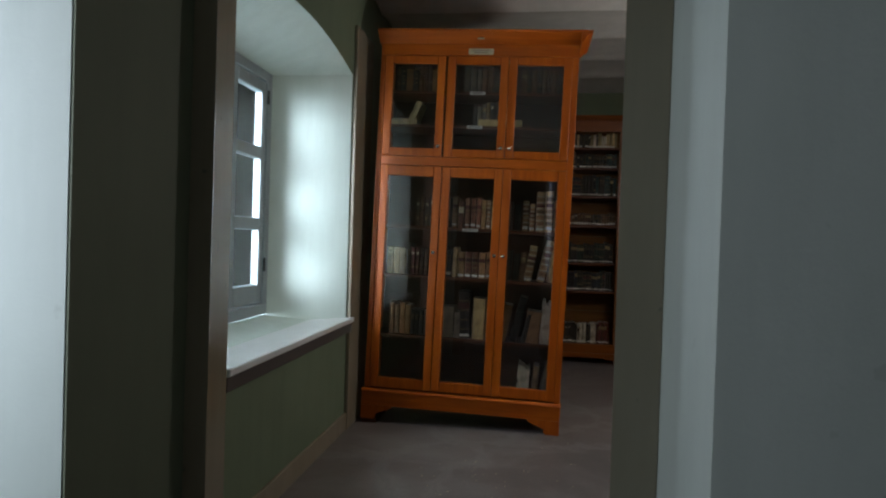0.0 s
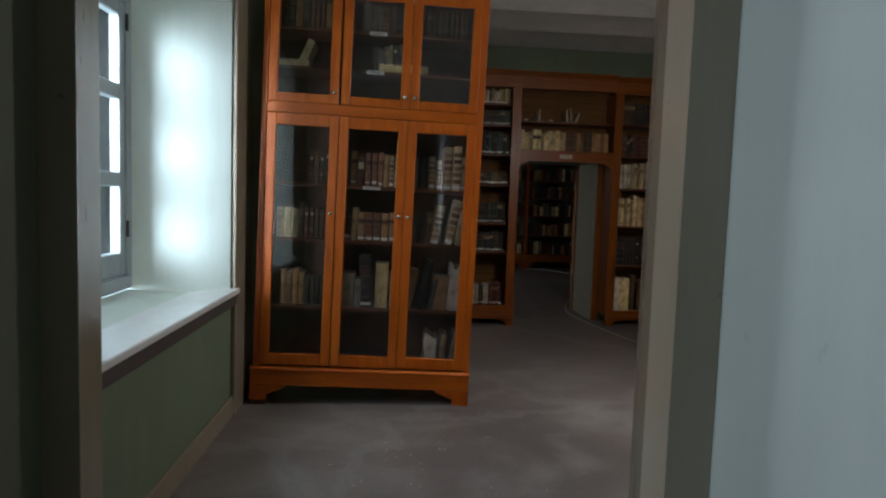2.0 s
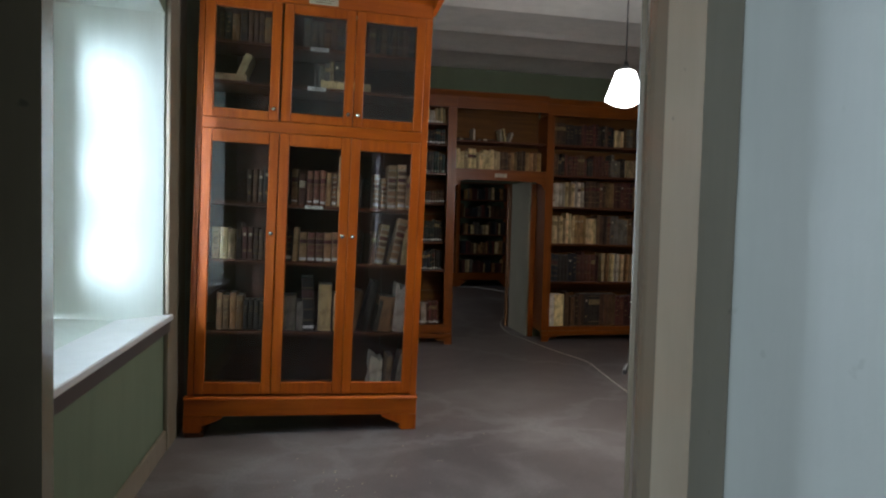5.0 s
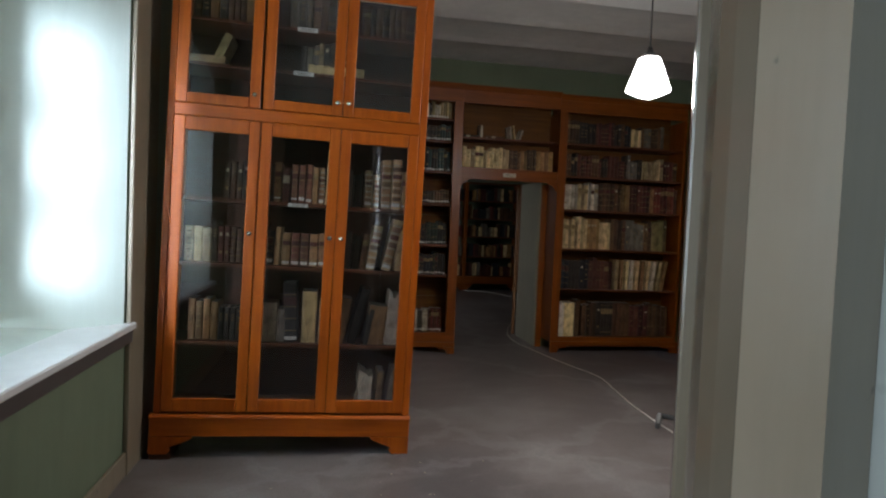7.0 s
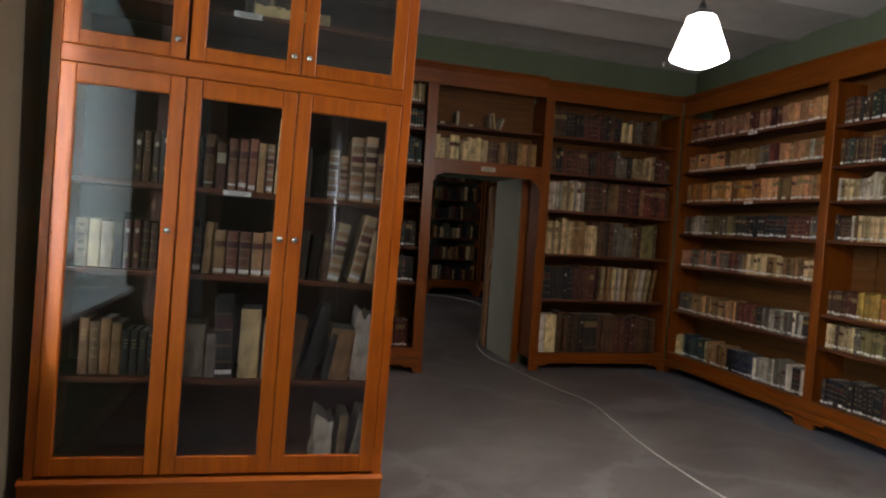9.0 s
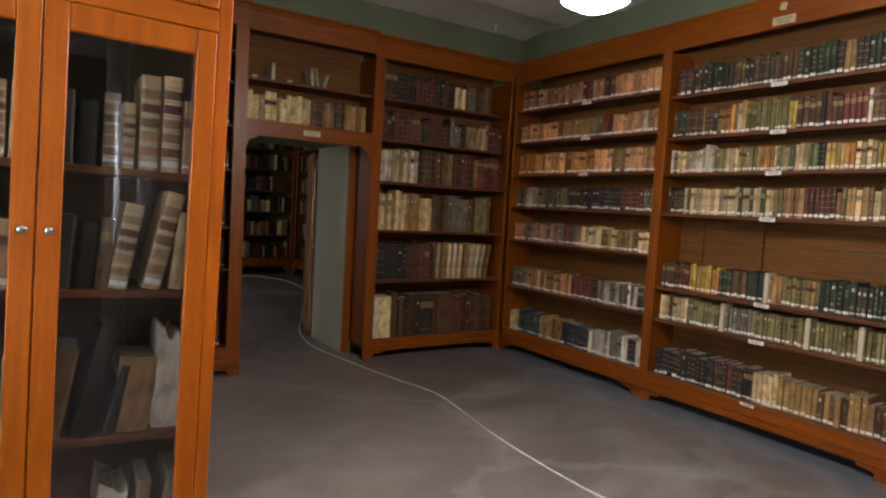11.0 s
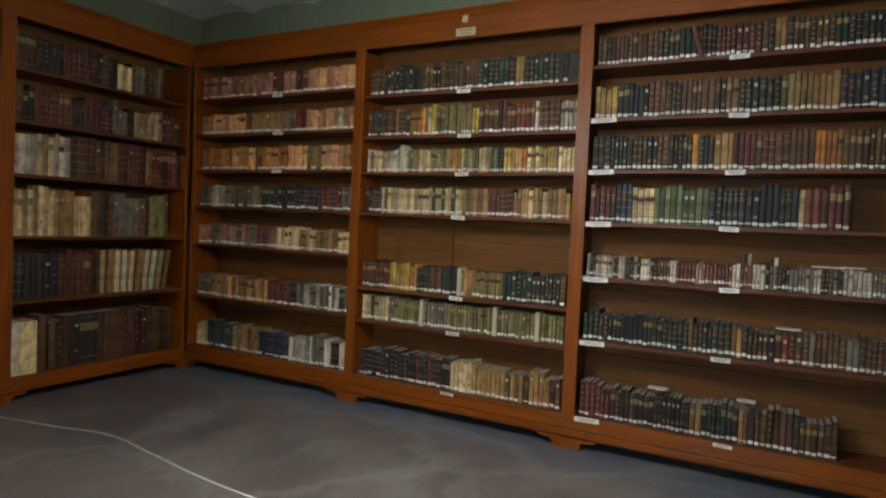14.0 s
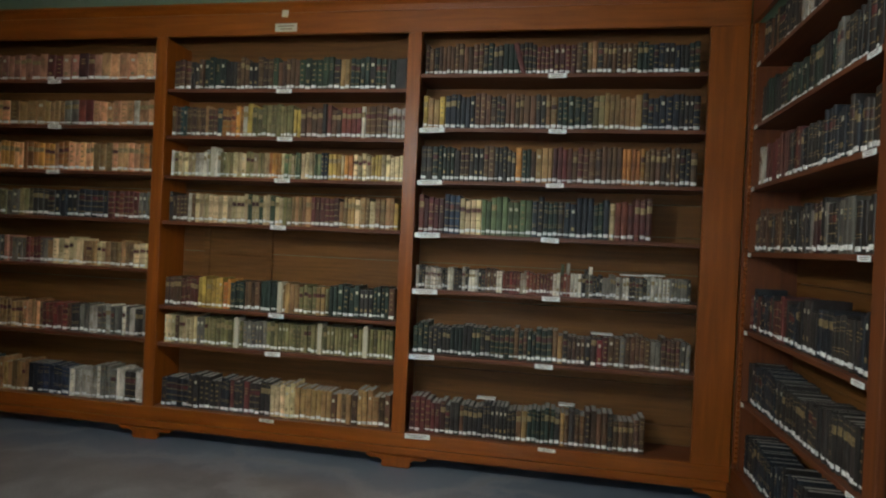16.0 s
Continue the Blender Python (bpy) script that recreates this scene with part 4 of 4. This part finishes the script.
# bookcase to the right of the far doorway
FR = pose(1.87, 11.70, 0)
ROWS_F = [2.447, 2.068, 1.675, 1.215, 0.735]
bookcase("bookcase", FR, [(0.10, 1.58)], [ROWS_F], "red-brown wooden bookcase with tall old volumes beside the far doorway", ends=(0.10, 0.03), base=0.185, top=3.005, open_top=2.805)
W = "by the far doorway"
G = "books by the far doorway"
FJ = "rows of tall old volumes on the bookcase by the far doorway"
row(FR, 0.12, 0.92, 0.07, 2.459, [("maroon dark brown", 4), ("navy", .6)], .24, .28, .03, .05, W, G, 61, False, joined=FJ)
row(FR, 0.93, 1.35, 0.07, 2.459, [("cream", .4), ("brown grey", 1.5)], .20, .28, .03, .05, W, G, 62, False, joined=FJ)
row(FR, 0.12, 1.10, 0.07, 2.080, [("maroon brown dark", 3), ("grey dark", 1)], .20, .29, .025, .045, W, G, 63, False, joined=FJ)
row(FR, 1.11, 1.58, 0.07, 2.080, [("cream", 1), ("brown maroon", 1)], .22, .27, .035, .055, W, G, 64, False, joined=FJ)
row(FR, 0.12, 1.57, 0.07, 1.687, [("cream white", 1.6), ("dark brown olive", 1.2), ("tan olive maroon", 1.6), ("maroon red", 1.4)], .28, .34, .03, .05, W, G, 65, False, joined=FJ)
row(FR, 0.12, 1.45, 0.07, 1.227, [("tan cream", 2.4), ("brown dark", .7), ("grey cream", 1), ("brown tan olive", 1.4)], .31, .38, .03, .055, W, G, 66, False, joined=FJ)
row(FR, 0.12, 0.80, 0.07, 0.747, [("dark navy", 1.3), ("brown maroon", 1.6)], .33, .38, .035, .06, W, G, 67, False)
for i in range(10):
    put_book(FR @ pose(0.83 + 0.066 * i, 0.08, 0.749), ("cream", "tan", "cream", "white")[i % 4], 0.04, 0.36 - 0.004 * (i % 3), 0.18, "bare", W, G, 1.0 + 1.3 * max(0, i - 3))
row(FR, 0.42, 1.56, 0.08, 0.182, [("brown dark", 2), ("maroon brown dark", 2)], .36, .42, .035, .06, W, G, 68, False, joined=FJ)
put_book(FR @ pose(0.15, 0.05, 0.183), "white", 0.06, 0.40, 0.2, "bare", W, G)
put_book(FR @ pose(0.245, 0.05, 0.183), "cream", 0.12, 0.40, 0.2, "bare", W, G)
put_book(FR @ pose(0.345, 0.07, 0.183), "brown", 0.06, 0.43, 0.2, "bare", W, G, 2)

# shelves bridging the far doorway
BR = pose(0.69, 11.70, -0.025)
t = thing("overdoor_shelf", BR, "red-brown varnished shelf unit with two rows of books bridging the doorway", "shelf unit")
part("lintel_rail", boxes((0.02, 1.18, 0.0, 0.03, 2.0, 2.135), bevel=0.003), W_LONGX, t)
part("frieze", boxes((0.02, 1.18, 0.0, 0.028, 2.85, 2.99), bevel=0.002), W_LONGX, t)
part("cornice", swept(bmesh.new(), [(0.03, 2.988), (-0.006, 2.988), (-0.014, 3.005), (-0.022, 3.02), (-0.045, 3.038), (-0.045, 3.05), (0.03, 3.05)], 0.02, 1.18), W_LONGX, t)
part("bottom_board", boxes((0.0, 1.18, 0.03, 0.34, 2.06, 2.085)), W_SHELF, t)
part("middle_shelf", boxes((0.03, 1.17, 0.03, 0.33, 2.458, 2.48), bevel=0.002), W_SHELF, t)
part("top_board", boxes((0.0, 1.18, 0.03, 0.34, 3.02, 3.04)), W_SHELF, t)
part("jamb_board", boxes((1.112, 1.182, 0.325, 0.346, 0.026, 2.0)), W_LONG, t)
part("back_board", boxes((0.0, 1.18, 0.328, 0.342, 2.06, 3.02)), W_BACK, t)
part("stile", boxes((0.0, 0.04, 0.001, 0.028, 2.135, 2.85), bevel=0.002), W_LONG, t)
for s, u in ((1, 0.025), (-1, 1.178)):
    bm = bmesh.new()
    slab_outline(bm, [(u, 2.0), (u, 1.90), (u + s * 0.02, 1.92), (u + s * 0.05, 1.965), (u + s * 0.10, 1.985), (u + s * 0.12, 2.0)], 0.003, 0.028)
    part("corner_bracket", bm, W_LONG, t)
row(BR, 0.05, 1.14, 0.06, 2.086, [("cream", 2), ("cream tan brown", 3)], .24, .30, .03, .05, "over the doorway", "books over the doorway", 71, False, joined="row of cream and tan books on the shelf over the doorway")
for u, c, h, ln in ((0.27, "white", 0.14, 0), (0.62, "white", 0.15, -6), (0.67, "cream", 0.17, -10), (0.72, "white", 0.13, 18)):
    put_book(BR @ pose(u, 0.09, 2.483), c, 0.028, h, 0.14, "bare", "over the doorway", "loose books over the doorway", ln)
for u, c in ((0.15, "dark"), (0.45, "brown")):
    ob = put_book(BR @ pose(u + 0.10, 0.10, 2.497, 0, -90), c, 0.028, 0.20, 0.14, "paper", "lying over the doorway", "loose books over the doorway")
card(BR @ pose(0.60, -0.002, 2.065), 0.15, 0.045, "cream paper section label over the doorway", PAPER, 2, name="paper_label")

# bookcase to the left of the far doorway
FL = pose(-0.59, 11.595, 0)
ROWS_L = [2.611, 2.366, 2.026, 1.67, 1.21, 0.868]
bookcase("bookcase", FL, [(0.05, 1.19)], [ROWS_L], "red-brown wooden bookcase with rows of dark books near the doorway", ends=(0.05, 0.105), base=0.24, depth=0.45, top=3.005, open_top=2.81)
for z, seed, c, h0, h1 in ((2.611, 81, "dark cream white", .15, .19), (2.366, 82, "dark teal", .16, .2), (2.026, 83, "teal dark navy", .2, .26), (1.67, 84, "dark brown", .12, .16),
                           (1.21, 85, "dark dgreen", .22, .26), (0.868, 86, "dark navy dgreen", .22, .26)):
    row(FL, 0.07, 1.18, 0.08, z + 0.0125, [(c, 1)], h0, h1, .024, .036, "", "", seed, True, joined="rows of dark old books on the bookcase near the far doorway")
row(FL, 0.5, 1.16, 0.08, 0.238, [("white dark", 3), ("red white", 1)], .22, .26, .02, .032, "", "", 87, True, joined="rows of dark old books on the bookcase near the far doorway")

# far room bookcases with joined rows of small far books
FARM = [COVER[k] for k in ("dark", "brown", "maroon", "navy", "tan", "grey", "cream")]
FB = pose(1.15, 18.3, 0)
bookcase("bookcase", FB, [(0.05, 1.05), (1.13, 2.25)], [[0.75, 1.2, 1.6, 2.0, 2.4]] * 2, "dark red-brown bookcase full of books at the far room's end", base=0.32, foot=0.2, boards=False)
rng = random.Random(5)
bm = bmesh.new()
for a, b in ((0.06, 1.04), (1.14, 2.24)):
    for z in (0.33, 0.765, 1.215, 1.615, 2.015, 2.415):
        stuff_row(bm, a, b, 0.06, z, .2, .3, .02, .045, rng, 7)
ob = part("far_books", bm, FARM)
ob.matrix_world = FB
tagged(ob, "rows of dark and pale old books on the far room's end bookcase", "books", kind="stuff")
FE = pose(3.45, 18.25, 0, 0, 0, -90)
bookcase("bookcase", FE, [(0.05, 1.3), (1.38, 2.6)], [[0.75, 1.2, 1.6, 2.0, 2.4]] * 2, "red-brown bookcase full of books along the far room's side", base=0.32, foot=0.2, boards=False)
bm = bmesh.new()
for a, b in ((0.06, 1.29), (1.39, 2.59)):
    for z in (0.33, 0.765, 1.215, 1.615, 2.015, 2.415):
        stuff_row(bm, a, b, 0.06, z, .2, .3, .02, .045, rng, 7)
ob = part("far_books", bm, FARM)
ob.matrix_world = FE
tagged(ob, "rows of red and tan old books on the far room's side bookcase", "books", kind="stuff")


# ---- glazed cabinet ----
LEAN = 1.3
CAB = pose(-1.704, 8.637, 1.52 * math.sin(radians(LEAN)), 0, LEAN, 0)
CW, CD = 1.52, 0.40
cab = thing("glazed_bookcase", CAB, "tall orange varnished wooden bookcase with six glazed doors and bracket feet", "bookcase")
part("side_panel", boxes((0.02, 0.045, 0.03, CD, 0.1, 2.89)), W_CASE, cab)
part("side_panel", boxes((CW - 0.045, CW - 0.02, 0.03, CD, 0.1, 2.89)), W_CASE, cab)
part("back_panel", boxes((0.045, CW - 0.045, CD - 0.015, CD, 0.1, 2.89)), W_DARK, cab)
part("corner_post", boxes((0.01, 0.048, 0.0, 0.03, 0.235, 2.833), bevel=0.003), W_CASE, cab)
part("corner_post", boxes((1.477, CW, 0.0, 0.03, 0.235, 2.833), bevel=0.003), W_CASE, cab)
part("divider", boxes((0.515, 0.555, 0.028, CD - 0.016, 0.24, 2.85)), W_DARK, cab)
part("middle_rail", boxes((0.048, 1.477, 0.0, 0.03, 1.988, 2.058), bevel=0.003), W_CASEX, cab)
part("middle_board", boxes((0.045, CW - 0.045, 0.03, CD - 0.016, 2.01, 2.04)), W_SHELF, cab)
part("frieze", boxes((0.01, CW, 0.0, 0.03, 2.835, 2.925), bevel=0.002), W_CASEX, cab)
part("cornice", swept(bmesh.new(), [(CD, 2.925), (-0.004, 2.925), (-0.012, 2.932), (-0.03, 2.948), (-0.055, 2.97), (-0.085, 2.995), (-0.085, 3.012), (CD, 3.012)], -0.005, CW + 0.005), W_CASEX, cab)
bm = bmesh.new()
slab_outline(bm, [(CW + 0.0055, 2.90), (CW + 0.012, 2.925), (CW + 0.05, 2.97), (CW + 0.085, 2.995), (CW + 0.085, 3.012), (CW + 0.0055, 3.012)], -0.085, CD)
part("cornice_return", bm, W_CASE, cab)
part("base_board", boxes((0.03, CW - 0.03, 0.03, CD - 0.016, 0.225, 0.25)), W_SHELF, cab)
part("plinth_rail", boxes((-0.005, CW + 0.005, -0.015, 0.03, 0.105, 0.215), bevel=0.005), W_CASEX, cab)
part("plinth_moulding", swept(bmesh.new(), [(0.0, 0.236), (-0.008, 0.236), (-0.022, 0.222), (-0.022, 0.214), (0.03, 0.214), (0.03, 0.236)], -0.008, CW + 0.008), W_CASEX, cab)
part("plinth_side", boxes((CW - 0.02, CW + 0.005, 0.03, CD, 0.0, 0.215), bevel=0.003), W_CASE, cab)
bm = bmesh.new()
foot_bracket(bm, -0.005, 1, -0.015, 0.012, 0.106, 0.24)
part("bracket_foot", bm, W_CASE, cab)
bm = bmesh.new()
foot_bracket(bm, CW + 0.005, -1, -0.015, 0.012, 0.106, 0.24)
part("bracket_foot", bm, W_CASE, cab)
part("foot_block", boxes((0.0, 0.12, -0.01, CD - 0.02, -0.036, -0.001), bevel=0.003), W_DARK, cab, "dark wedge block under the low corner")


def glazed_door(x0, x1, z0, z1, knob_side, knob_z, stile=0.062, rail=0.075):
    d = part("door", boxes((x0, x0 + stile, -0.004, 0.022, z0, z1), (x1 - stile, x1, -0.004, 0.022, z0, z1),
                           (x0 + stile, x1 - stile, -0.003, 0.021, z0, z0 + rail), (x0 + stile, x1 - stile, -0.003, 0.021, z1 - rail, z1), bevel=0.004), W_CASE, cab,
             "glazed door with orange varnished frame")
    g = part("glass_pane", boxes((x0 + stile - 0.006, x1 - stile + 0.006, 0.008, 0.011, z0 + rail - 0.006, z1 - rail + 0.006)), GLASS, d, "clear reflecting glass pane")
    g.visible_shadow = False
    kx = x0 + stile * 0.5 if knob_side < 0 else x1 - stile * 0.5
    bm = lathe(bmesh.new(), [(0.006, 0.0), (0.005, 0.010), (0.013, 0.016), (0.015, 0.023), (0.010, 0.029), (0.002, 0.031)], 16)
    k = part("knob", bm, CHROME, d, "small round nickel knob", smooth=True)
    k.matrix_local = pose(kx, -0.004, knob_z, 90)
    return d


DX = [(0.05, 0.532), (0.537, 1.0), (1.003, 1.475)]
for (a, b), side in zip(DX, (1, 1, -1)):
    glazed_door(a, b, 0.25, 1.985, side, 1.322, rail=0.08)
UX = [(0.05, 0.522), (0.537, 1.002), (1.006, 1.475)]
for (a, b), side in zip(UX, (1, 1, -1)):
    glazed_door(a, b, 2.06, 2.832, side, 2.135, rail=0.062)
CSH = [(0.045, 0.515), (0.555, CW - 0.045)]
for z in (1.512, 1.125, 0.652):
    for a, b in CSH:
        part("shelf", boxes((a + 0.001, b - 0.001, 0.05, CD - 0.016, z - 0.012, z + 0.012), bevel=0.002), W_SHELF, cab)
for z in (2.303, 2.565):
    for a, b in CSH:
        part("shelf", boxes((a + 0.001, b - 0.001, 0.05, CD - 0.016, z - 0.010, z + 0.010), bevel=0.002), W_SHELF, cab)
card(CAB @ pose(0.785, -0.0, 2.868), 0.19, 0.045, "cream paper section label on the cabinet frieze", PAPER, 2, name="paper_label")
card(CAB @ pose(0.785, -0.045, 2.958, -48), 0.05, 0.05, "small white number slip on the cabinet cornice", PAPER, 1, name="paper_slip")
card(CAB @ pose(0.77, 0.046, 1.509), 0.12, 0.022)
card(CAB @ pose(0.77, 0.046, 2.563), 0.12, 0.026)
card(CAB @ pose(0.76, 0.046, 2.301), 0.12, 0.026)

CWH, CG = "in the glazed bookcase", "books in the glazed bookcase"


def few(z, items):
    """Cabinet books one by one: (u, colour, thickness, height, style, lean)."""
    for u, c, th, h, st, ln in items:
        put_book(CAB @ pose(u - 0.035, 0.085, z), c, th, h, 0.2, st, CWH, CG, ln, st in ("bands", "ribbed"))


few(1.525, [(0.62, "dark", .05, .22, "bare", 0), (0.675, "calf", .04, .24, "bands", 0), (0.725, "morocco", .04, .21, "paper", 0), (0.775, "morocco", .036, .235, "bands", 0),
            (0.82, "morocco", .036, .23, "bands", 0), (0.862, "morocco", .032, .24, "bands", 0), (0.9, "calf", .032, .225, "title", 0), (0.938, "vellum", .028, .22, "ribbed", 0),
            (0.978, "vellum", .036, .345, "bare", 1.5),
            (1.10, "dark", .05, .22, "bare", 0), (1.16, "dark", .05, .20, "bare", 0), (1.225, "vellum", .044, .235, "ribbed", 0), (1.275, "vellum", .036, .205, "ribbed", 0),
            (1.335, "vellum", .06, .30, "ribbed", 0), (1.40, "vellum", .056, .31, "ribbed", 0), (1.455, "calf", .04, .24, "bands", 0)])
few(1.138, [(0.61, "dark", .04, .24, "bare", 0), (0.65, "dark", .036, .21, "bands", 0), (0.69, "vellum", .034, .23, "bare", 2), (0.745, "calf", .048, .2, "bands", 0),
            (0.80, "morocco", .048, .20, "bands", 0), (0.855, "morocco", .048, .2, "bands", 0), (0.91, "calf", .05, .2, "bands", 0), (0.965, "calf", .05, .205, "bands", 0),
            (1.10, "dark", .06, .23, "bare", 3), (1.165, "dark", .05, .21, "bare", 4), (1.215, "calf", .04, .22, "title", 4), (1.26, "vellum", .055, .28, "ribbed", 9), (1.36, "vellum", .055, .33, "ribbed", 12),
            (1.435, "vellum", .045, .26, "bare", 5), (1.49, "calf", .03, .2, "bands", 0)])
few(0.665, [(0.66, "dust", .10, .24, "bare", 0), (0.74, "dust", .05, .20, "bare", 0), (0.80, "dark", .08, .37, "bands", -3), (0.905, "vellum", .09, .32, "bare", 0), (0.985, "vellum", .04, .26, "bare", 0),
            (1.09, "calf", .06, .29, "bare", 9), (1.17, "dark", .055, .36, "bare", 13), (1.26, "dark", .04, .22, "bare", 11), (1.315, "calf", .11, .25, "bare", 5),
            (1.48, "calf", .04, .3, "bare", 2)])
few(0.252, [(1.36, "vellum", .04, .24, "bare", 3), (1.43, "dust", .06, .26, "bare", 10), (1.485, "vellum", .04, .2, "bare", 2)])


def torn_volume(u, z, w, h, seed, lean):
    """An old volume in a torn, bulging paper wrapper."""
    g = random.Random(seed)
    ob = thing("wrapped_book", CAB @ pose(u - 0.035, 0.085, z, 0, lean, 0), "old thick book in a torn pale paper wrapper", "book")
    bm = bmesh.new()
    n = 7
    left = [(-w / 2 - g.uniform(-0.004, 0.008), h * k / n) for k in range(n)]
    right = [(w / 2 + g.uniform(-0.004, 0.008), h * k / n) for k in range(n)]
    top = [(w * (0.5 - k / 6), h - g.uniform(0.0, 0.045)) for k in range(7)]
    slab_outline(bm, right + top + left[::-1], 0.0, 0.2)
    bmesh.ops.inset_region(bm, faces=[f for f in bm.faces if f.normal.y < -0.9 or f.normal.y > 0.9], thickness=0.012, depth=0.008)
    part("wrapper", bm, COVER["white"], ob)
    part("page_block", boxes((-w * 0.36, w * 0.36, 0.012, 0.19, 0.004, h - 0.05)), PAGES, ob)


torn_volume(1.42, 0.665, 0.078, 0.34, 1, 3)
torn_volume(1.27, 0.252, 0.085, 0.25, 2, 2)
row(CAB, 0.12, 0.50, 0.09, 1.138, [("cream brown", 1), ("brown tan maroon", 1)], .2, .26, .03, .05, CWH, CG, 91, False)
row(CAB, 0.16, 0.50, 0.09, 0.665, [("brown tan", 1), ("brown cream dark", 1)], .2, .25, .03, .05, CWH, CG, 92, False)
row(CAB, 0.33, 0.50, 0.09, 1.525, [("dark brown", 1)], .2, .26, .03, .05, CWH, CG, 93, False)
row(CAB, 0.12, 0.5, 0.09, 2.576, [("brown dark tan", 1)], .16, .22, .03, .05, CWH, CG, 94, False)
row(CAB, 0.66, 1.0, 0.09, 2.576, [("brown dark grey", 1)], .16, .2, .03, .05, CWH, CG, 95, False)
row(CAB, 1.1, 1.48, 0.09, 2.576, [("dark brown", 1)], .16, .2, .03, .05, CWH, CG, 96, False)
row(CAB, 0.74, 1.02, 0.09, 2.314, [("dark grey cream", 1)], .16, .21, .02, .035, CWH, CG, 97, False)
put_book(CAB @ pose(0.24, 0.09, 2.314), "cream", 0.05, 0.2, 0.2, "bare", CWH, CG, 22)
put_book(CAB @ pose(0.30, 0.09, 2.339, 0, -90), "cream", 0.05, 0.22, 0.2, "bare", "lying in the glazed bookcase", CG)
put_book(CAB @ pose(1.12, 0.09, 2.344, 0, -90), "cream", 0.06, 0.34, 0.22, "bare", "lying in the glazed bookcase", CG)

# ---- pendant lamp ----
lamp = thing("pendant_lamp", pose(*LAMP), "lit white opal glass pendant lamp on a dark cord", "lamp")
shade = part("shade", lathe(bmesh.new(), [(0.002, 0.0), (0.064, 0.018), (0.129, 0.050), (0.126, 0.064), (0.064, 0.238), (0.052, 0.244)], 32), OPAL, lamp, "glowing white opal glass shade")
part("gallery", lathe(bmesh.new(), [(0.045, 0.245), (0.045, 0.262), (0.02, 0.282), (0.010, 0.31)], 20), IRON, lamp, "dark metal lamp holder")
part("cord", lathe(bmesh.new(), [(0.0045, 0.31), (0.0045, CEIL + 0.03 - LAMP[2])], 8), IRON, lamp, "dark hanging cord")
part("ceiling_rose", lathe(bmesh.new(), [(0.05, CEIL - LAMP[2] - 0.005), (0.04, CEIL - LAMP[2] + 0.06)], 20), P_CEIL, lamp)
ld = bpy.data.lights.new("lamp_bulb", "POINT")
ld.energy, ld.shadow_soft_size, ld.color = LAMP_WATTS, 0.12, (1.0, 0.92, 0.80)
lo = new("lamp_bulb", ld)
lo.location = (LAMP[0], LAMP[1], LAMP[2] + 0.15)
shade.visible_shadow = False
dd = bpy.data.lights.new("lamp_mouth", "AREA")
dd.shape, dd.size, dd.energy, dd.color = "DISK", 0.24, LAMP_DOWN_WATTS, (1.0, 0.92, 0.80)
dn = new("lamp_mouth", dd)
dn.matrix_world = look((LAMP[0], LAMP[1], LAMP[2] - 0.012), (LAMP[0] + 0.001, LAMP[1], 0))

hook = thing("ceiling_hook", pose(3.3, 11.85, 3.375), "small white ceiling hook near the far wall", "hook")
part("hook", lathe(bmesh.new(), [(0.022, 0.03), (0.022, 0.018), (0.012, 0.01), (0.012, -0.01), (0.018, -0.018), (0.004, -0.026)], 12), WHITE_TAG, hook)

# flakes of fallen paint near the cabinet
bm = bmesh.new()
rng = random.Random(12)
for i in range(70):
    x, y, k = rng.uniform(-1.25, 0.35), rng.uniform(6.6, 8.5), rng.uniform(0.002, 0.008)
    if rng.random() < 0.4:
        x, y = rng.gauss(-0.72, 0.12), rng.gauss(7.75, 0.12)
    a = rng.uniform(0, 6)
    prism(bm, [(x + k * math.cos(a + w), y + k * (0.5 + 0.4 * rng.random()) * math.sin(a + w)) for w in (0, 1.4, 3.1, 4.6)], 0.0005, 0.002)
tagged(part("paint_flakes", bm, PAPER), "small fallen paint flakes scattered on the floor", "debris", kind="stuff")

# ---- cable on the floor ----
def tube(name, pts, r, mt, label, category):
    cu = bpy.data.curves.new(name, "CURVE")
    cu.dimensions, cu.bevel_depth, cu.bevel_resolution = "3D", r, 2
    sp = cu.splines.new("BEZIER")
    sp.bezier_points.add(len(pts) - 1)
    for p, q in zip(sp.bezier_points, pts):
        p.co = q
        p.handle_left_type = p.handle_right_type = "AUTO"
    cu.resolution_u = 8
    cu.materials.append(mt)
    ob = new(name, cu)
    return tagged(ob, label, category)


zc = 0.006
tube("floor_cable", [(2.25, 18.2, zc), (2.73, 17.98, zc), (2.866, 15.8, zc), (2.15, 14.1, zc), (1.64, 12.5, zc), (1.71, 11.76, zc), (1.86, 10.95, zc), (1.955, 10.55, zc), (1.90, 10.05, zc), (1.83, 9.55, zc), (1.80, 9.0, zc),
                     (1.82, 8.6, zc), (1.97, 8.1, zc), (2.3, 7.3, zc)], 0.0055, CABLE, "thin white electric cable lying across the dusty floor", "cable")
con = thing("cable_connector", pose(1.885, 8.36, 0, 0, 0, 107), "small dark plastic connector in the cable on the floor", "connector")
part("body", boxes((-0.035, 0.035, -0.014, 0.014, 0.0, 0.024), bevel=0.005), IRON, con)
part("collar", boxes((0.036, 0.055, -0.008, 0.008, 0.001, 0.016), bevel=0.003), IRON, con)
join_books()
